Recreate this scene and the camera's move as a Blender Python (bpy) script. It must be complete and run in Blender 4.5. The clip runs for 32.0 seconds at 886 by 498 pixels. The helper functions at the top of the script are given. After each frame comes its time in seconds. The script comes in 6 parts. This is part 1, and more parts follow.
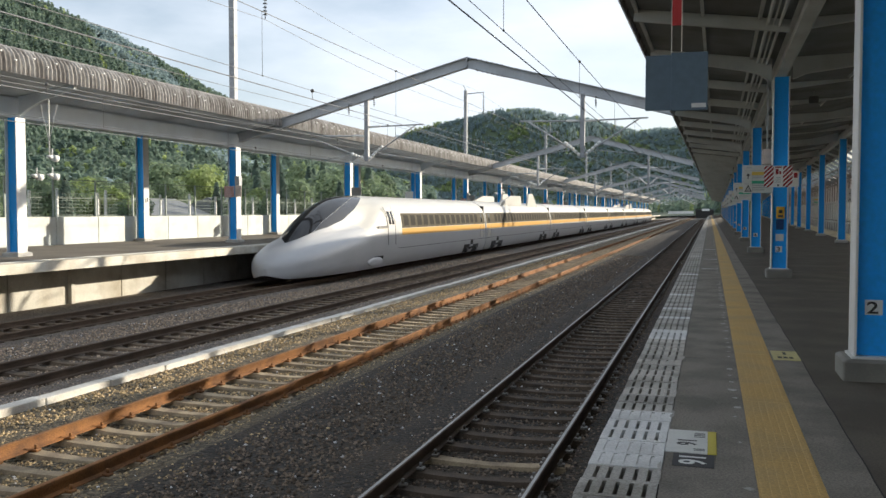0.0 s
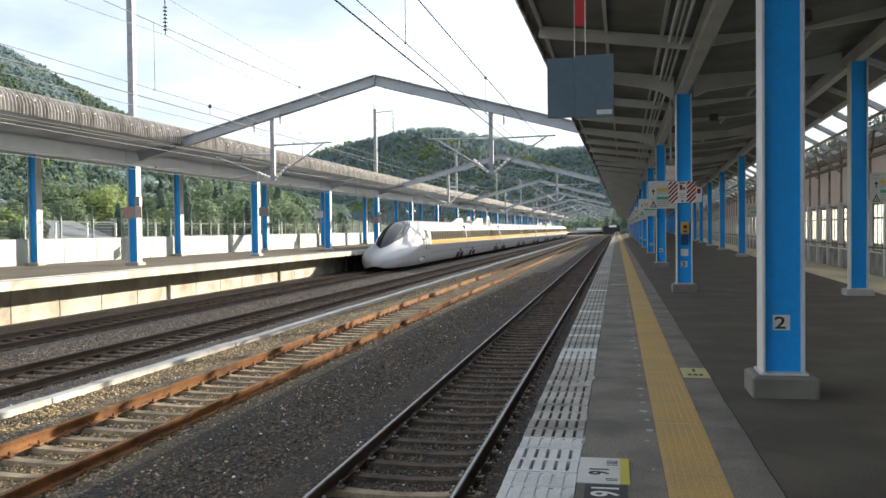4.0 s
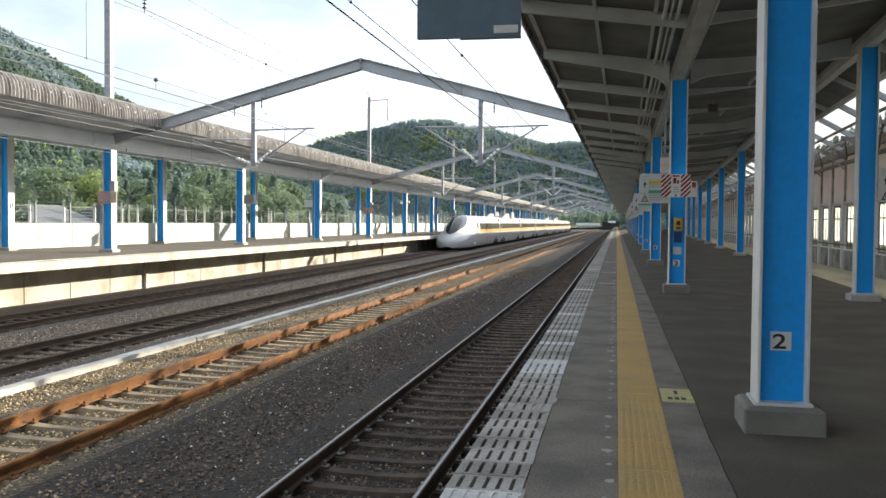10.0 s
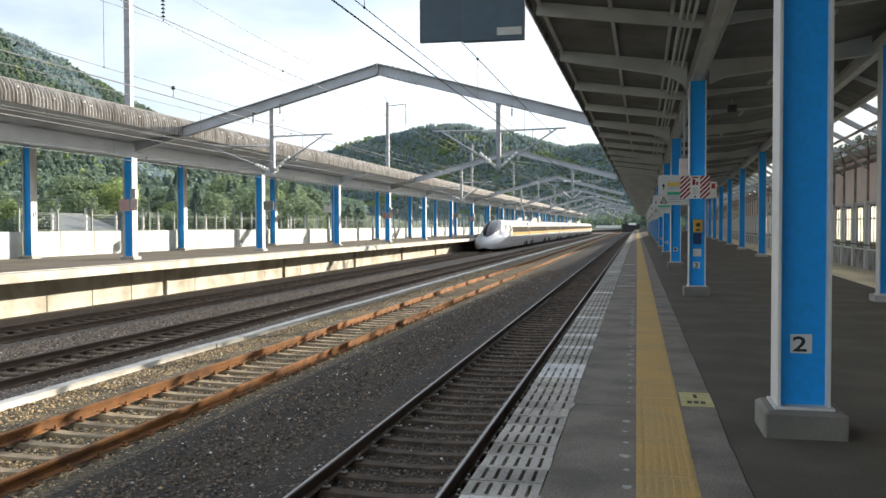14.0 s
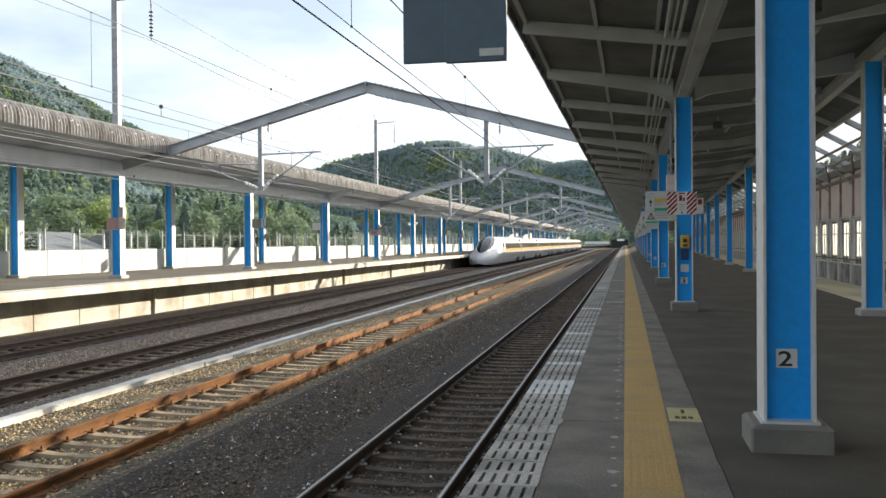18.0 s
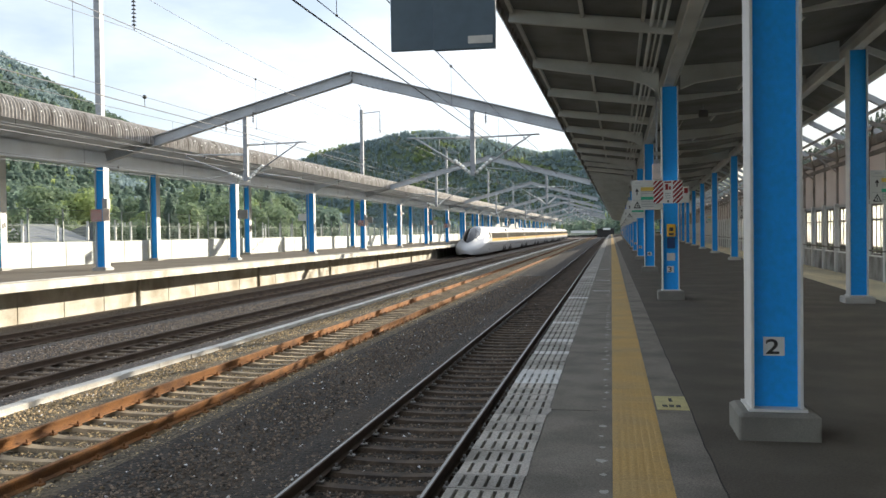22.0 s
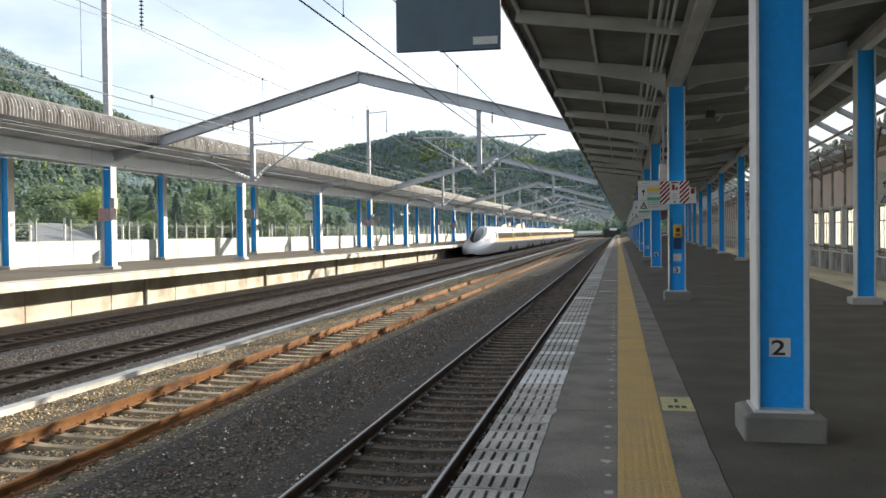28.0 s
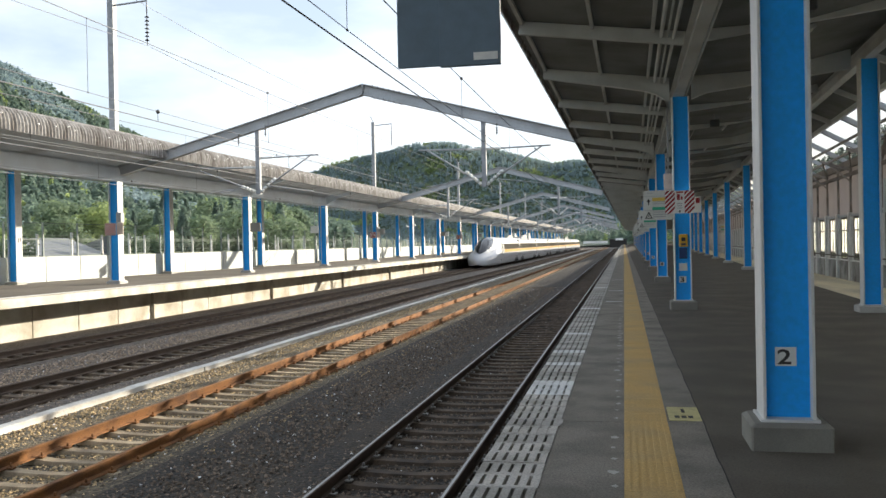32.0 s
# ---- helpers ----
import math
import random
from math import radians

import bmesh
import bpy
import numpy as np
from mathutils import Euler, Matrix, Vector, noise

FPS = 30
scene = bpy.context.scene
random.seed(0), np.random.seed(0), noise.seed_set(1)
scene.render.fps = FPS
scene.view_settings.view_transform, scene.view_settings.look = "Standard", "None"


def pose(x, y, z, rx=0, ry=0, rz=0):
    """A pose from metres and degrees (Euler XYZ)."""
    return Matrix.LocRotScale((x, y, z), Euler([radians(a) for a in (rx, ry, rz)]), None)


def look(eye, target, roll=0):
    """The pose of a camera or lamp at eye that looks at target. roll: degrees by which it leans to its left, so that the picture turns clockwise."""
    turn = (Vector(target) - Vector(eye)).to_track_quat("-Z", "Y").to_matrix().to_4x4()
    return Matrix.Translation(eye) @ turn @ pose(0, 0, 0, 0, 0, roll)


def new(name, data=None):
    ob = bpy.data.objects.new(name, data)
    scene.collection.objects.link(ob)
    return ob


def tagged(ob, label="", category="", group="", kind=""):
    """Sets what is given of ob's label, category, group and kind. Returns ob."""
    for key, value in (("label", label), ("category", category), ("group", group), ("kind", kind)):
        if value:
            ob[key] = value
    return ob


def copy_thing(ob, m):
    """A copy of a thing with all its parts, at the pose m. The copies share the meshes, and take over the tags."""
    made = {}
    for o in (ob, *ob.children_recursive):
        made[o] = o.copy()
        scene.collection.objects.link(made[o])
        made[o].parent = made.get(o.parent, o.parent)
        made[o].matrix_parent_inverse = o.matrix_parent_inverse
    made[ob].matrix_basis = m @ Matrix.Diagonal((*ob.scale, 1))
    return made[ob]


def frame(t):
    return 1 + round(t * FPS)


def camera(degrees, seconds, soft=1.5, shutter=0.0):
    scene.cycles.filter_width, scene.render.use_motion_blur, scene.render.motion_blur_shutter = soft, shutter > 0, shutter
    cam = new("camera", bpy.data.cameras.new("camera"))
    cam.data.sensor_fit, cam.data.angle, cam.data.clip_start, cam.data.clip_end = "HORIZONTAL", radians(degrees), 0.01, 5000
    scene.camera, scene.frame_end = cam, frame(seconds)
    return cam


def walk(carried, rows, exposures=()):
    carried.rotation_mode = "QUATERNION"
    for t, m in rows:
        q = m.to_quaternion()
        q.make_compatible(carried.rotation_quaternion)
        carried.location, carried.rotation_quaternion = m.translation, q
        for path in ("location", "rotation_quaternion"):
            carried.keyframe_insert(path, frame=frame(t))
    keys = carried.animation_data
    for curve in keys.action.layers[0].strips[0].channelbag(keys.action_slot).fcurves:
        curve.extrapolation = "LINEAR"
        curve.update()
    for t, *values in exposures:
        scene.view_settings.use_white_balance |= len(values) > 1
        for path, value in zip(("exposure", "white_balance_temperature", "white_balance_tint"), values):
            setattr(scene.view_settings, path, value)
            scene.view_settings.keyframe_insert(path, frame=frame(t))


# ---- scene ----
cam = camera(53.2, 32.0)
PATH = [
    (0, (2.438, -9.451, 1.501), (1.861, -7.537, 1.416), 0.02),
    (0.5, (2.425, -9.442, 1.505), (1.840, -7.531, 1.418), -0.23),
    (1, (2.427, -9.442, 1.499), (1.849, -7.529, 1.408), -0.07),
    (1.5, (2.451, -9.391, 1.493), (1.880, -7.477, 1.397), -0.27),
    (2, (2.481, -9.384, 1.493), (1.902, -7.473, 1.389), -0.46),
    (2.5, (2.506, -9.363, 1.481), (1.958, -7.443, 1.371), -0.29),
    (3, (2.484, -9.272, 1.473), (2.007, -7.333, 1.358), -0.06),
    (3.5, (2.427, -9.160, 1.502), (2.022, -7.202, 1.455), -0.60),
    (5.5, (2.449, -8.509, 1.467), (2.116, -6.537, 1.425), 0.13),
    (6, (2.428, -8.344, 1.487), (2.147, -6.364, 1.452), 0.21),
    (6.5, (2.453, -8.226, 1.484), (2.128, -6.253, 1.429), -0.20),
    (7, (2.579, -8.046, 1.490), (2.198, -6.084, 1.432), 0.46),
    (7.5, (2.671, -7.950, 1.485), (2.279, -5.991, 1.408), 0.25),
    (8, (2.694, -7.874, 1.477), (2.320, -5.911, 1.390), -0.57),
    (8.5, (2.659, -7.676, 1.472), (2.316, -5.707, 1.392), -0.37),
    (9, (2.635, -7.637, 1.486), (2.291, -5.668, 1.429), 0.31),
    (9.5, (2.656, -7.568, 1.482), (2.277, -5.605, 1.422), 0.47),
    (10, (2.676, -7.504, 1.482), (2.292, -5.542, 1.421), 0.49),
    (10.5, (2.682, -7.508, 1.481), (2.300, -5.546, 1.418), 0.61),
    (11, (2.690, -7.476, 1.478), (2.307, -5.514, 1.415), 0.41),
    (11.5, (2.700, -7.477, 1.486), (2.312, -5.516, 1.422), 0.13),
    (12, (2.704, -7.480, 1.485), (2.308, -5.520, 1.426), -0.00),
    (12.5, (2.708, -7.482, 1.487), (2.303, -5.524, 1.437), -0.12),
    (13, (2.710, -7.474, 1.487), (2.299, -5.517, 1.440), -0.19),
    (13.5, (2.707, -7.463, 1.484), (2.287, -5.508, 1.436), -0.14),
    (14, (2.708, -7.463, 1.486), (2.280, -5.510, 1.434), -0.11),
    (14.5, (2.702, -7.459, 1.488), (2.273, -5.506, 1.439), 0.02),
    (16.5, (2.719, -7.478, 1.492), (2.302, -5.523, 1.468), -0.27),
    (17, (2.724, -7.479, 1.493), (2.307, -5.523, 1.475), -0.17),
    (17.5, (2.727, -7.485, 1.491), (2.314, -5.529, 1.476), -0.25),
    (18, (2.726, -7.486, 1.489), (2.322, -5.527, 1.475), -0.42),
    (18.5, (2.717, -7.462, 1.490), (2.333, -5.499, 1.472), -0.42),
    (19, (2.704, -7.461, 1.488), (2.330, -5.497, 1.463), -0.23),
    (19.5, (2.704, -7.459, 1.488), (2.338, -5.494, 1.456), -0.11),
    (20, (2.705, -7.454, 1.489), (2.338, -5.488, 1.451), -0.17),
    (20.5, (2.710, -7.453, 1.491), (2.341, -5.488, 1.452), -0.20),
    (21, (2.714, -7.463, 1.489), (2.342, -5.498, 1.451), -0.39),
    (21.5, (2.715, -7.466, 1.489), (2.342, -5.502, 1.454), -0.56),
    (22, (2.713, -7.460, 1.490), (2.339, -5.496, 1.453), -0.73),
    (22.5, (2.711, -7.456, 1.490), (2.334, -5.492, 1.452), -0.95),
    (23, (2.708, -7.453, 1.490), (2.329, -5.490, 1.454), -0.99),
    (23.5, (2.711, -7.467, 1.492), (2.327, -5.504, 1.456), -0.88),
    (24, (2.715, -7.470, 1.489), (2.330, -5.508, 1.457), -0.78),
    (24.5, (2.720, -7.470, 1.492), (2.340, -5.506, 1.463), -0.71),
    (25, (2.720, -7.474, 1.492), (2.340, -5.510, 1.464), -0.85),
    (25.5, (2.724, -7.478, 1.491), (2.345, -5.514, 1.461), -0.97),
    (27.5, (2.717, -7.468, 1.492), (2.333, -5.505, 1.456), -0.59),
    (28, (2.719, -7.467, 1.491), (2.331, -5.506, 1.454), -0.59),
    (28.5, (2.720, -7.471, 1.492), (2.325, -5.510, 1.457), -0.53),
    (29, (2.721, -7.466, 1.493), (2.321, -5.506, 1.460), -0.50),
    (29.5, (2.724, -7.466, 1.495), (2.318, -5.507, 1.464), -0.63),
    (30, (2.732, -7.480, 1.495), (2.327, -5.522, 1.469), -0.86),
    (30.5, (2.738, -7.485, 1.496), (2.334, -5.527, 1.473), -1.02),
    (31, (2.748, -7.490, 1.495), (2.344, -5.531, 1.479), -1.16),
    (31.5, (2.740, -7.487, 1.494), (2.337, -5.528, 1.483), -1.24),
    (32, (2.732, -7.486, 1.496), (2.331, -5.527, 1.485), -1.10),
]
EXPOSURES = ((0, 0.47), (1.5, 0.52), (3.0, 0.71), (5.5, 0.82), (9, 0.87), (17, 0.76), (32, 0.78))
walk(cam, [(t, look(eye, target, roll)) for t, eye, target, roll in PATH], EXPOSURES)

# ---- daylight ----
SUN_AZ, SUN_EL = 45.0, 15.15      # degrees clockwise from +y; above the horizon
world = bpy.data.worlds.new("sky")
scene.world = world
world.use_nodes = True
wn = world.node_tree.nodes
link = world.node_tree.links.new
sky = wn.new("ShaderNodeTexSky")
sky.sky_type = "NISHITA"
sky.sun_disc = False
sky.sun_elevation, sky.sun_rotation = radians(SUN_EL), radians(SUN_AZ)
sky.air_density, sky.dust_density, sky.ozone_density = 1.0, 1.5, 2.0
# thin bright cloud over most of the sky
spot = wn.new("ShaderNodeTexCoord")
flat = wn.new("ShaderNodeMapping")
flat.inputs["Scale"].default_value = (1.0, 1.0, 3.2)
cloud = wn.new("ShaderNodeTexNoise")
cloud.inputs["Scale"].default_value, cloud.inputs["Detail"].default_value, cloud.inputs["Roughness"].default_value = 2.1, 7, 0.55
cover = wn.new("ShaderNodeMapRange")
cover.inputs[1].default_value, cover.inputs[2].default_value, cover.inputs[3].default_value, cover.inputs[4].default_value = 0.38, 0.64, 0.38, 0.97
veil = wn.new("ShaderNodeMix")
veil.data_type = "RGBA"
veil.inputs[7].default_value = (6.2, 6.7, 7.4, 1)
link(spot.outputs["Generated"], flat.inputs["Vector"])
link(flat.outputs[0], cloud.inputs["Vector"])
link(cloud.outputs[0], cover.inputs[0])
link(cover.outputs[0], veil.inputs[0])
link(sky.outputs[0], veil.inputs[6])
link(veil.outputs[2], wn["Background"].inputs[0])
wn["Background"].inputs[1].default_value = 0.12
sun_data = bpy.data.lights.new("sun", "SUN")
sun_data.energy, sun_data.angle, sun_data.color = 5.6, radians(0.6), (1.0, 0.9, 0.74)
sun = new("sun", sun_data)
sun_way = Vector((math.sin(radians(SUN_AZ)) * math.cos(radians(SUN_EL)), math.cos(radians(SUN_AZ)) * math.cos(radians(SUN_EL)), math.sin(radians(SUN_EL))))
sun.matrix_world = look(sun_way * 60, (0, 0, 0))


# ---- materials ----
def material(name, colour, rough=0.7, metal=0.0, vary=0.25, scale=3.0, fine=60.0, bump=0.15, tint=None, stretch=(1, 1, 1), spread=0.0, spec=0.5):
    """A surface with stains at one scale and grain at another. tint: the colour of the stains."""
    m = bpy.data.materials.new(name)
    m.use_nodes = True
    nt = m.node_tree
    bsdf = nt.nodes["Principled BSDF"]
    link = nt.links.new
    geo = nt.nodes.new("ShaderNodeNewGeometry")
    mapping = nt.nodes.new("ShaderNodeMapping")
    mapping.inputs["Scale"].default_value = stretch
    link(geo.outputs["Position"], mapping.inputs["Vector"])
    big = nt.nodes.new("ShaderNodeTexNoise")
    big.inputs["Scale"].default_value, big.inputs["Detail"].default_value = scale, 6
    small = nt.nodes.new("ShaderNodeTexNoise")
    small.inputs["Scale"].default_value, small.inputs["Detail"].default_value = fine, 3
    link(mapping.outputs[0], big.inputs["Vector"])
    link(mapping.outputs[0], small.inputs["Vector"])
    mix = nt.nodes.new("ShaderNodeMix")
    mix.data_type = "RGBA"
    dark = tint or tuple(c * 0.55 for c in colour)
    mix.inputs[6].default_value, mix.inputs[7].default_value = (*colour, 1), (*dark, 1)
    ramp = nt.nodes.new("ShaderNodeMapRange")
    ramp.inputs[1].default_value, ramp.inputs[2].default_value = 0.42, 0.66
    ramp.inputs[3].default_value, ramp.inputs[4].default_value = 0.0, min(1.0, vary * 2.2)
    link(big.outputs[0], ramp.inputs[0])
    link(ramp.outputs[0], mix.inputs[0])
    grain = nt.nodes.new("ShaderNodeMapRange")
    grain.inputs[1].default_value, grain.inputs[2].default_value = 0.3, 0.7
    grain.inputs[3].default_value, grain.inputs[4].default_value = 1 - vary * 0.7, 1 + vary * 0.5
    link(small.outputs[0], grain.inputs[0])
    mul = nt.nodes.new("ShaderNodeVectorMath")
    mul.operation = "SCALE"
    link(mix.outputs[2], mul.inputs[0])
    if spread:
        info = nt.nodes.new("ShaderNodeObjectInfo")
        per = nt.nodes.new("ShaderNodeMapRange")
        per.inputs[3].default_value, per.inputs[4].default_value = 1 - spread, 1 + spread
        link(info.outputs["Random"], per.inputs[0])
        both = nt.nodes.new("ShaderNodeMath")
        both.operation = "MULTIPLY"
        link(per.outputs[0], both.inputs[0])
        link(grain.outputs[0], both.inputs[1])
        link(both.outputs[0], mul.inputs["Scale"])
    else:
        link(grain.outputs[0], mul.inputs["Scale"])
    link(mul.outputs[0], bsdf.inputs["Base Color"])
    bsdf.inputs["Roughness"].default_value, bsdf.inputs["Metallic"].default_value = rough, metal
    bsdf.inputs["Specular IOR Level"].default_value = spec
    if bump:
        b = nt.nodes.new("ShaderNodeBump")
        b.inputs["Strength"].default_value, b.inputs["Distance"].default_value = bump, 0.01
        link(small.outputs[0], b.inputs["Height"])
        link(b.outputs[0], bsdf.inputs["Normal"])
    return m


def stone_material(name, low, high, scale=22.0, bump=0.9, tint=(0.2, 0.15, 0.1), tint_scale=0.6):
    """Loose crushed stone: each cell has its own tone."""
    m = bpy.data.materials.new(name)
    m.use_nodes = True
    nt = m.node_tree
    link = nt.links.new
    bsdf = nt.nodes["Principled BSDF"]
    geo = nt.nodes.new("ShaderNodeNewGeometry")
    cells = nt.nodes.new("ShaderNodeTexVoronoi")
    cells.inputs["Scale"].default_value = scale
    link(geo.outputs["Position"], cells.inputs["Vector"])
    sep = nt.nodes.new("ShaderNodeSeparateColor")
    link(cells.outputs["Color"], sep.inputs[0])
    mix = nt.nodes.new("ShaderNodeMix")
    mix.data_type = "RGBA"
    mix.inputs[6].default_value, mix.inputs[7].default_value = (*low, 1), (*high, 1)
    power = nt.nodes.new("ShaderNodeMath")
    power.operation = "POWER"
    power.inputs[1].default_value = 2.2
    link(sep.outputs[0], power.inputs[0])
    link(power.outputs[0], mix.inputs[0])
    patch = nt.nodes.new("ShaderNodeTexNoise")
    patch.inputs["Scale"].default_value, patch.inputs["Detail"].default_value = tint_scale, 5
    link(geo.outputs["Position"], patch.inputs["Vector"])
    rng = nt.nodes.new("ShaderNodeMapRange")
    rng.inputs[1].default_value, rng.inputs[2].default_value, rng.inputs[4].default_value = 0.45, 0.7, 0.55
    link(patch.outputs[0], rng.inputs[0])
    rust = nt.nodes.new("ShaderNodeMix")
    rust.data_type = "RGBA"
    rust.inputs[7].default_value = (*tint, 1)
    link(rng.outputs[0], rust.inputs[0])
    link(mix.outputs[2], rust.inputs[6])
    link(rust.outputs[2], bsdf.inputs["Base Color"])
    bsdf.inputs["Roughness"].default_value = 0.9
    b = nt.nodes.new("ShaderNodeBump")
    b.inputs["Strength"].default_value, b.inputs["Distance"].default_value = bump, 0.04
    b.invert = True
    link(cells.outputs["Distance"], b.inputs["Height"])
    link(b.outputs[0], bsdf.inputs["Normal"])
    return m


def leaf_material(name, low, high):
    m = bpy.data.materials.new(name)
    m.use_nodes = True
    nt = m.node_tree
    link = nt.links.new
    bsdf = nt.nodes["Principled BSDF"]
    geo = nt.nodes.new("ShaderNodeNewGeometry")
    mix = nt.nodes.new("ShaderNodeMix")
    mix.data_type = "RGBA"
    mix.inputs[6].default_value, mix.inputs[7].default_value = (*low, 1), (*high, 1)
    patch = nt.nodes.new("ShaderNodeTexNoise")
    patch.inputs["Scale"].default_value = 0.05
    link(geo.outputs["Position"], patch.inputs["Vector"])
    add = nt.nodes.new("ShaderNodeMath")
    add.operation = "MULTIPLY_ADD"
    add.inputs[1].default_value = 0.38
    link(geo.outputs["Random Per Island"], add.inputs[0])
    rng = nt.nodes.new("ShaderNodeMapRange")
    rng.inputs[1].default_value, rng.inputs[2].default_value, rng.inputs[3].default_value, rng.inputs[4].default_value = 0.35, 0.65, -0.2, 0.6
    link(patch.outputs[0], rng.inputs[0])
    link(rng.outputs[0], add.inputs[2])
    link(add.outputs[0], mix.inputs[0])
    link(mix.outputs[2], bsdf.inputs["Base Color"])
    bsdf.inputs["Roughness"].default_value = 0.65
    thin = nt.nodes.new("ShaderNodeBsdfTranslucent")
    link(mix.outputs[2], thin.inputs["Color"])
    blend = nt.nodes.new("ShaderNodeMixShader")
    blend.inputs[0].default_value = 0.55
    link(bsdf.outputs[0], blend.inputs[1])
    link(thin.outputs[0], blend.inputs[2])
    link(blend.outputs[0], nt.nodes["Material Output"].inputs["Surface"])
    return m


def stone_piece_material(name, gain=(1, 1, 1)):
    m = bpy.data.materials.new(name)
    m.use_nodes = True
    nt = m.node_tree
    bsdf = nt.nodes["Principled BSDF"]
    geo = nt.nodes.new("ShaderNodeNewGeometry")
    ramp = nt.nodes.new("ShaderNodeValToRGB")
    for at, col in ((0.0, (0.018, 0.018, 0.018)), (0.5, (0.042, 0.04, 0.037)), (0.85, (0.075, 0.068, 0.056)), (0.98, (0.12, 0.105, 0.085)), (1.0, (0.25, 0.23, 0.2))):
        e = ramp.color_ramp.elements.new(at) if 0 < at < 1 else ramp.color_ramp.elements[int(at)]
        e.color = (*[c * g for c, g in zip(col, gain)], 1)
    nt.links.new(geo.outputs["Random Per Island"], ramp.inputs[0])
    nt.links.new(ramp.outputs[0], bsdf.inputs["Base Color"])
    bsdf.inputs["Roughness"].default_value = 0.9
    return m


def glass_material(name, colour, rough=0.1, alpha=1.0):
    m = bpy.data.materials.new(name)
    m.use_nodes = True
    bsdf = m.node_tree.nodes["Principled BSDF"]
    bsdf.inputs["Base Color"].default_value = (*colour, 1)
    bsdf.inputs["Roughness"].default_value = rough
    bsdf.inputs["Alpha"].default_value = alpha
    return m


CONCRETE = material("concrete", (0.3, 0.295, 0.28), 0.85, vary=0.2, scale=1.2)
FOOT_CONCRETE = material("stained_foot_concrete", (0.23, 0.22, 0.192), 0.85, vary=0.22, scale=2.2, fine=150, bump=0.15, tint=(0.12, 0.115, 0.102))
PALE_FOOT = material("pale_foot_concrete", (0.5, 0.49, 0.46), 0.85, vary=0.25, scale=2.2, fine=150, bump=0.15, tint=(0.3, 0.285, 0.25))
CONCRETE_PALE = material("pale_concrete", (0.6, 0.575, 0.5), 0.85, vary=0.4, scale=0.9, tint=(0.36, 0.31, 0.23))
PAVING = material("platform_paving", (0.248, 0.222, 0.186), 0.85, vary=0.5, scale=1.6, fine=70, bump=0.7, tint=(0.15, 0.134, 0.11))
EDGE_SLAB = material("white_edge_slab", (0.49, 0.465, 0.42), 0.8, vary=0.45, scale=2.2, tint=(0.255, 0.24, 0.205), spread=0.2)
ASPHALT = material("asphalt", (0.08, 0.067, 0.049), 0.9, vary=0.4, scale=1.1, fine=60, bump=0.45, tint=(0.124, 0.105, 0.079))
YELLOW_TILE = material("yellow_tactile_tile", (0.58, 0.385, 0.135), 0.8, vary=0.3, scale=1.5, tint=(0.42, 0.32, 0.16), spread=0.035)
BLUE = material("blue_paint", (0.0, 0.365, 0.95), 0.5, vary=0.12, scale=1.5, fine=25, bump=0.03, tint=(0.0, 0.32, 0.86))
PALE_STEEL = material("pale_grey_paint", (0.68, 0.68, 0.66), 0.5, vary=0.1, scale=1.2, fine=9, bump=0.0, tint=(0.45, 0.44, 0.41))
GREY_STEEL = material("grey_painted_steel", (0.41, 0.43, 0.45), 0.55, vary=0.25, scale=1.4, bump=0.05, tint=(0.28, 0.28, 0.28))
DARK_STEEL = material("dark_steel", (0.1, 0.1, 0.1), 0.55, metal=0.4, vary=0.3, bump=0.1)
FENCE_STEEL = material("green_grey_fence_wire", (0.34, 0.38, 0.35), 0.6, vary=0.2, bump=0.0)
GALV = material("galvanised_steel", (0.3, 0.315, 0.335), 0.55, metal=0.1, vary=0.25, scale=4, bump=0.05)
ROOFING = material("corrugated_roofing", (0.38, 0.36, 0.335), 0.9, vary=0.55, scale=3.0, fine=34, tint=(0.17, 0.15, 0.13), stretch=(1, 1.2, 0.22))
# lightened and blued: bounced light and haze put into the paint
FAR_STEEL = material("hazed_canopy_paint", (0.62, 0.67, 0.71), 0.6, vary=0.15, scale=1.1, bump=0.0, tint=(0.46, 0.48, 0.49))
CANOPY_STEEL = material("canopy_frame_paint", (0.6, 0.625, 0.61), 0.6, vary=0.2, scale=1.3, bump=0.02, tint=(0.4, 0.41, 0.39))
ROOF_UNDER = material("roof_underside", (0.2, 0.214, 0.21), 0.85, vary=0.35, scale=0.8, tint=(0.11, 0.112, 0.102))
RAIL_SIDE = material("brown_rail_steel", (0.11, 0.074, 0.05), 0.75, metal=0.2, vary=0.35, scale=2, bump=0.1)
RAIL_RUST = material("rusted_rail_steel", (0.27, 0.119, 0.037), 0.9, vary=0.5, scale=2.5, tint=(0.14, 0.064, 0.026), bump=0.2)
RAIL_SHINE = material("polished_rail_head", (0.32, 0.315, 0.3), 0.45, metal=1.0, vary=0.1, bump=0.0)
CLIP_STEEL = material("worn_clip_steel", (0.3, 0.29, 0.27), 0.5, metal=0.3, vary=0.5, scale=6, tint=(0.1, 0.08, 0.06))
SLEEPER = material("sleeper_concrete", (0.36, 0.285, 0.185), 0.9, vary=0.4, scale=4, tint=(0.2, 0.15, 0.1), spread=0.15)
# brown dust plus the tracks' shade, both put into the colour
SLEEPER_BROWN = material("dust_shaded_sleeper", (0.165, 0.12, 0.078), 0.9, vary=0.45, scale=4, tint=(0.065, 0.047, 0.034), spread=0.18)
# darkest copy: the near track's shade put into the colour
SLEEPER_DARK = material("near_shaded_sleeper", (0.115, 0.083, 0.056), 0.9, vary=0.45, scale=4, tint=(0.045, 0.034, 0.026), spread=0.18)
